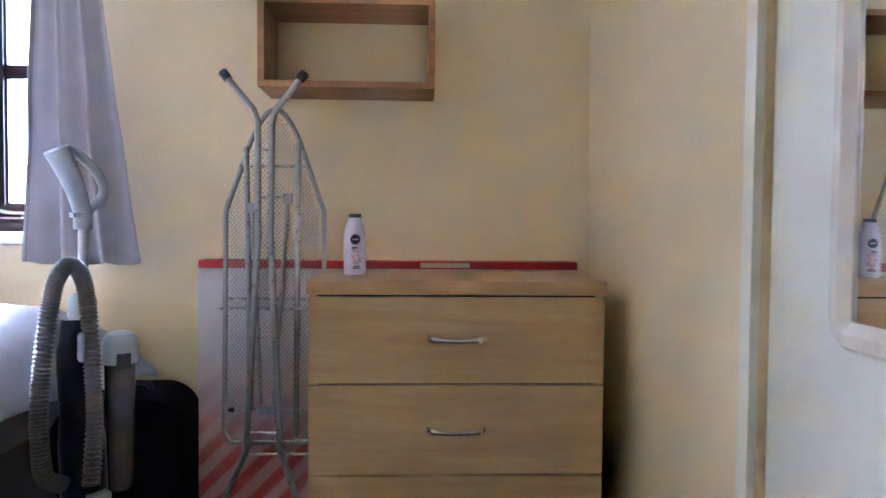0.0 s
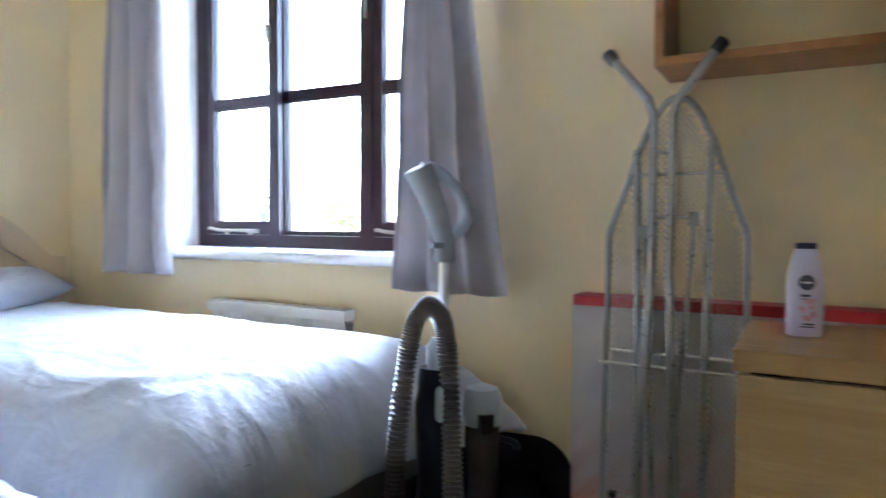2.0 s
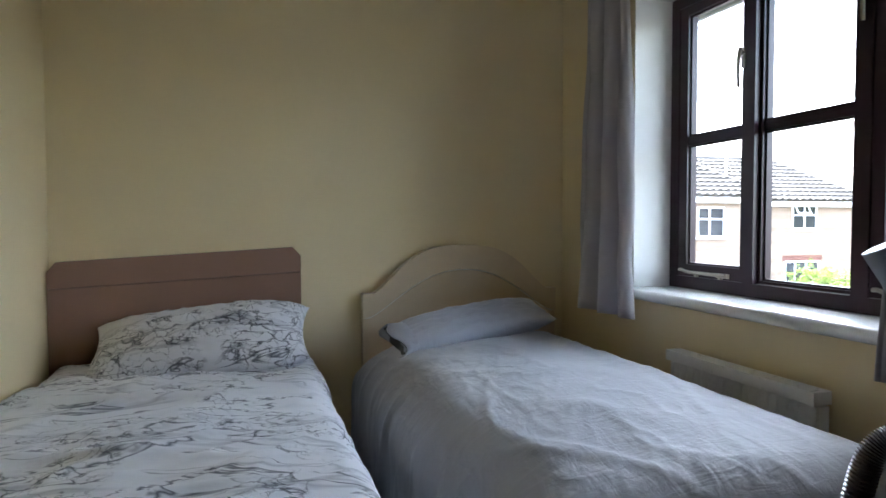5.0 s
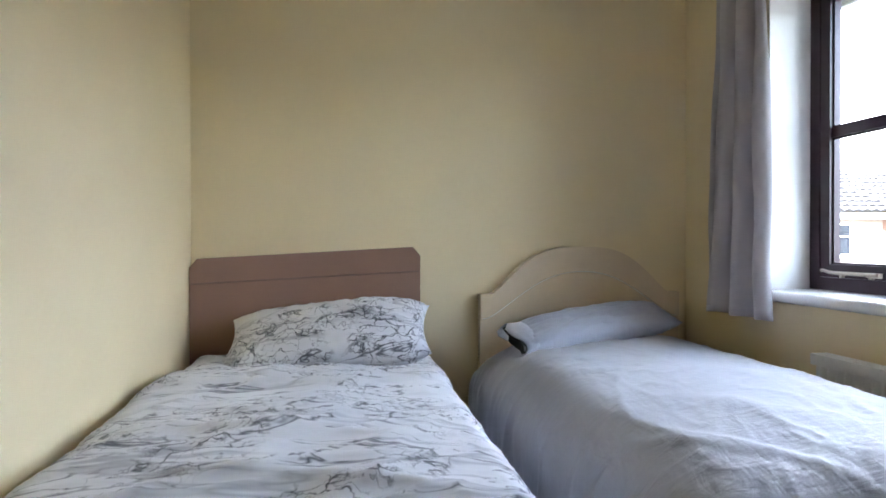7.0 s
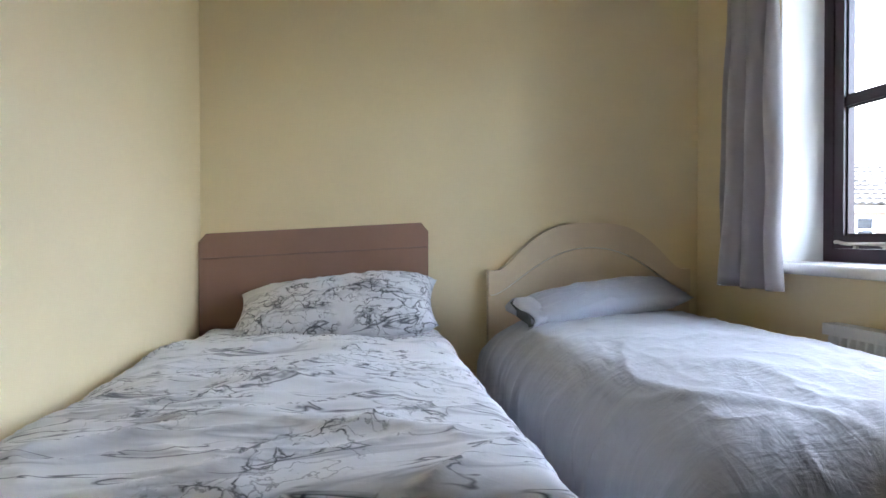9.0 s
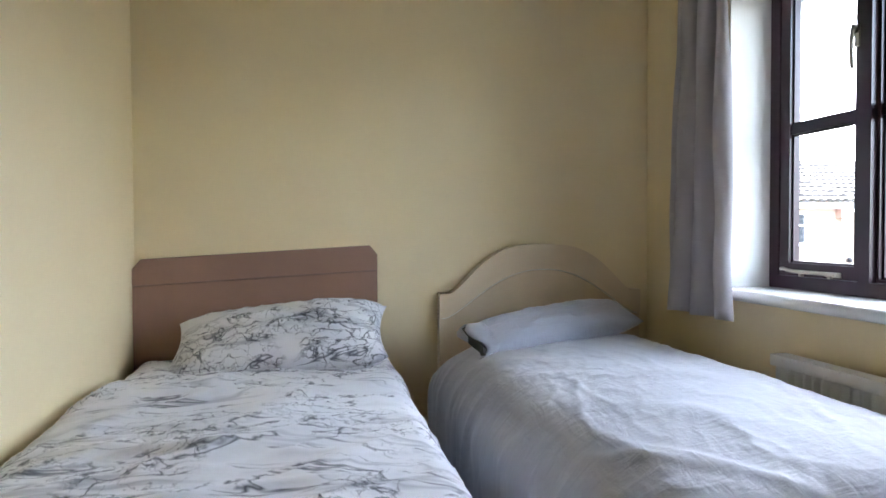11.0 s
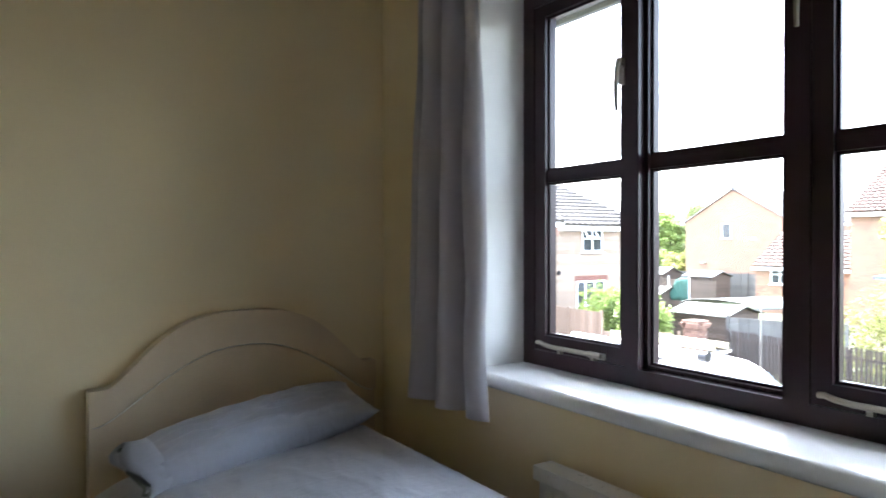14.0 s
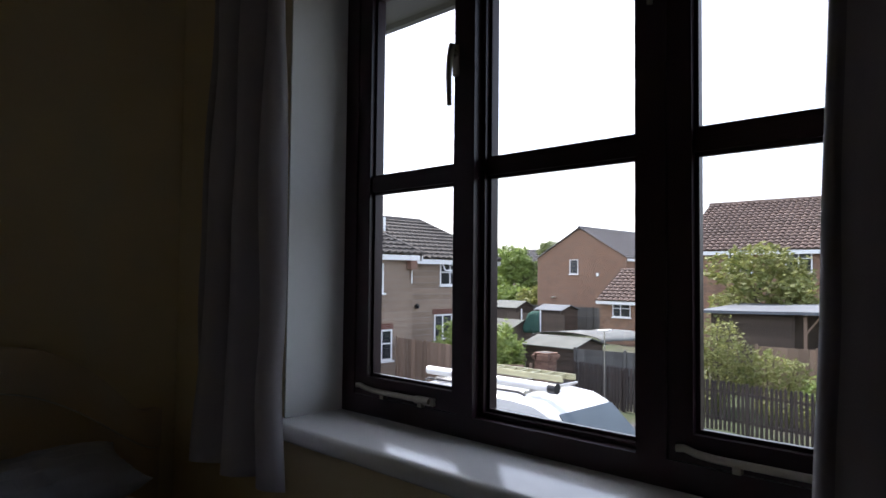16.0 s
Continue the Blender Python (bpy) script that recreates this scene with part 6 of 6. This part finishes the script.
tagged(sh, "weathered wooden summerhouse with a flat grey felted roof", "summerhouse")

# ---- polythene cover, netting ----
pt = empty("polythene_tunnel", -15.5, 24.3, G)
hoops = []
for k in range(6):
    y = 23.0 + 0.55 * k
    hoops.append([(-15.0 + 1.6 * math.cos(a) + 0.15 * k, y, G + 1.5 + 0.26 * math.sin(a)) for a in [math.pi * n / 10 for n in range(11)]])
bm = bmesh.new()
g = [[bm.verts.new(Vector(p) + Vector((0, 0, 0.04 * noise.noise(Vector(p) * 2)))) for p in hp] for hp in hoops]
for a, b2 in zip(g, g[1:]):
    for k in range(10):
        bm.faces.new((a[k], a[k + 1], b2[k + 1], b2[k]))
ob = child(finish("cover", bm, M_CLEAR, smooth=50), pt)
ob.modifiers.new("thickness", "SOLIDIFY").thickness = 0.01
for hp in hoops[::5]:
    child(tube("hoop", [(hp[0][0], hp[0][1], G)] + hp + [(hp[-1][0], hp[-1][1], G)], 0.02, M_GREYWOOD, sides=6), pt)
tagged(pt, "dusty clear polythene tunnel in a garden", "polytunnel")
nf = empty("net_screen", -18.6, 25.6, G)
bm = bmesh.new()
gn = [[bm.verts.new((-19.0 + 0.13 * i, 25.5 + 0.05 * math.sin(i * 2.1 + j), G + 1.35 + 0.2 * j - (0.035 * (5 - i) ** 2 * j / 5 if i < 5 else 0))) for i in range(9)] for j in range(6)]
for j in range(5):
    for i in range(8):
        bm.faces.new((gn[j][i], gn[j][i + 1], gn[j + 1][i + 1], gn[j + 1][i]))
child(finish("netting", bm, M_NET, smooth=60), nf).modifiers.new("thickness", "SOLIDIFY").thickness = 0.01
for x in (-19.0, -17.96):
    child(tube("post", [(x, 25.5, G), (x, 25.5, G + 2.4)], 0.03, M_UPVC, sides=6), nf)
tagged(nf, "green garden netting strung between posts", "netting")


# ---- white van with a ladder on its roof bars ----
def van(x, y):
    """Origin under its middle, nose towards +x."""
    ob = empty("van", x, y, G)

    def put(q, up=ob):
        q.parent = up
        return q
    w = 0.93
    side = [(-2.05, 0.42), (-2.08, 1.0), (-2.02, 1.55), (-1.92, 1.92), (-1.75, 2.0), (0.3, 2.02), (0.75, 1.98), (1.0, 1.88), (1.62, 1.28), (2.3, 1.1), (2.5, 0.98), (2.55, 0.5), (2.4, 0.38), (-1.9, 0.38)]
    bm = bmesh.new()
    cols = []
    for f, inset, drop in ((-1, 0.10, 0.07), (-0.93, 0.03, 0.02), (-0.5, 0.0, 0.0), (0.5, 0.0, 0.0), (0.93, 0.03, 0.02), (1, 0.10, 0.07)):
        cols.append([bm.verts.new((a - math.copysign(inset * 0.5, a), f * w * (1 - 0.10 * max(0, (b2 - 1.15))), b2 - (drop if b2 > 1.7 else 0))) for a, b2 in side])
    n = len(side)
    for a, b2 in zip(cols, cols[1:]):
        for k in range(n):
            bm.faces.new((a[k], b2[k], b2[(k + 1) % n], a[(k + 1) % n]))
    bm.faces.new(cols[0])
    bm.faces.new(cols[-1][::-1])
    put(finish("body", bm, M_CARPAINT, smooth=35, bevel=0.02))
    bm = bmesh.new()
    nrm = Vector((0.6, 0, 0.62)).normalized() * 0.024
    q = [Vector((1.08, s * wd, z)) if z > 1.7 else Vector((1.58, s * wd, z)) for s, wd, z in ((-1, 0.74, 1.83), (1, 0.74, 1.83), (1, 0.87, 1.29), (-1, 0.87, 1.29))]
    vs = [bm.verts.new(p + nrm) for p in q] + [bm.verts.new(p) for p in q]
    for f in ((0, 1, 2, 3), (7, 6, 5, 4), (0, 4, 5, 1), (1, 5, 6, 2), (2, 6, 7, 3), (3, 7, 4, 0)):
        bm.faces.new([vs[i] for i in f])
    put(finish("windscreen", bm, M_WINDSCREEN))
    for s in (-1, 1):
        put(slab("side_window", [(0.15, 1.32), (1.35, 1.32), (0.98, 1.74), (0.2, 1.78)], s * (w * 0.955) - 0.012, s * (w * 0.955) + 0.012, M_FARGLASS, axis="y", smooth=None))
        put(tube("roof_rail", [(-1.8, s * 0.70, 2.02), (-1.7, s * 0.70, 2.06), (0.3, s * 0.70, 2.07), (0.42, s * 0.70, 2.03)], 0.022, M_BLACK, sides=8))
        put(block("mirror", 1.05, 1.2, s * 0.96 - 0.02 * (s < 0), s * 0.96 + 0.16 * s + 0.02 * (s > 0), 1.30, 1.48, M_BLACK, bevel=0.02))
        for xx in (-1.35, 1.6):
            wheel = put(tube("wheel", [(xx, s * 0.74, 0.31), (xx, s * 0.92, 0.31)], 0.31, M_BLACK, sides=24))
            rim = tube("rim", [(xx, s * 0.90, 0.31), (xx, s * 0.935, 0.31)], 0.19, M_STEEL, sides=16)
            rim.parent = wheel
    for xx in (-1.5, -0.4, 0.45):
        put(tube("roof_bar", [(xx, -0.74, 2.085), (xx, 0.74, 2.085)], 0.025, M_STEEL, sides=8))
    put(tube("pipe_carrier", [(-1.9, -0.52, 2.17), (0.78, -0.52, 2.17)], 0.075, M_CARPAINT, sides=16))
    put(tube("carrier_cap", [(0.76, -0.52, 2.17), (0.90, -0.52, 2.17)], 0.085, M_BLACK, sides=16))
    return tagged(ob, "white van with black roof rails, parked in the yard", "van")


van(-7.45, 10.55)


def ladder(x0, x1, y, z):
    ob = empty("ladder", (x0 + x1) / 2, y, z)

    def put(q):
        q.parent, q.matrix_parent_inverse = ob, ob.matrix_basis.inverted()
        return q
    for k in range(2):
        dz = 0.052 * k
        for s in (-0.19, 0.19):
            put(block("stile", x0, x1, y + s - 0.015, y + s + 0.015, z + dz, z + dz + 0.048, M_ALU, bevel=0.004))
        rung = None
        for i in range(int((x1 - x0) / 0.27)):
            xx = x0 + 0.12 + 0.27 * i
            if rung is None:
                rung = put(tube("rung", [(0, -0.174, 0), (0, 0.174, 0)], 0.016, M_ALU, sides=8))
                q = rung
            else:
                q = put(new("rung", rung.data))
            q.matrix_basis = Matrix.Translation((xx, y, z + dz + 0.024))
    return tagged(ob, "extending aluminium ladder lying on the van's roof bars", "ladder")


ladder(-9.25, -7.05, 11.12, G + 2.112)
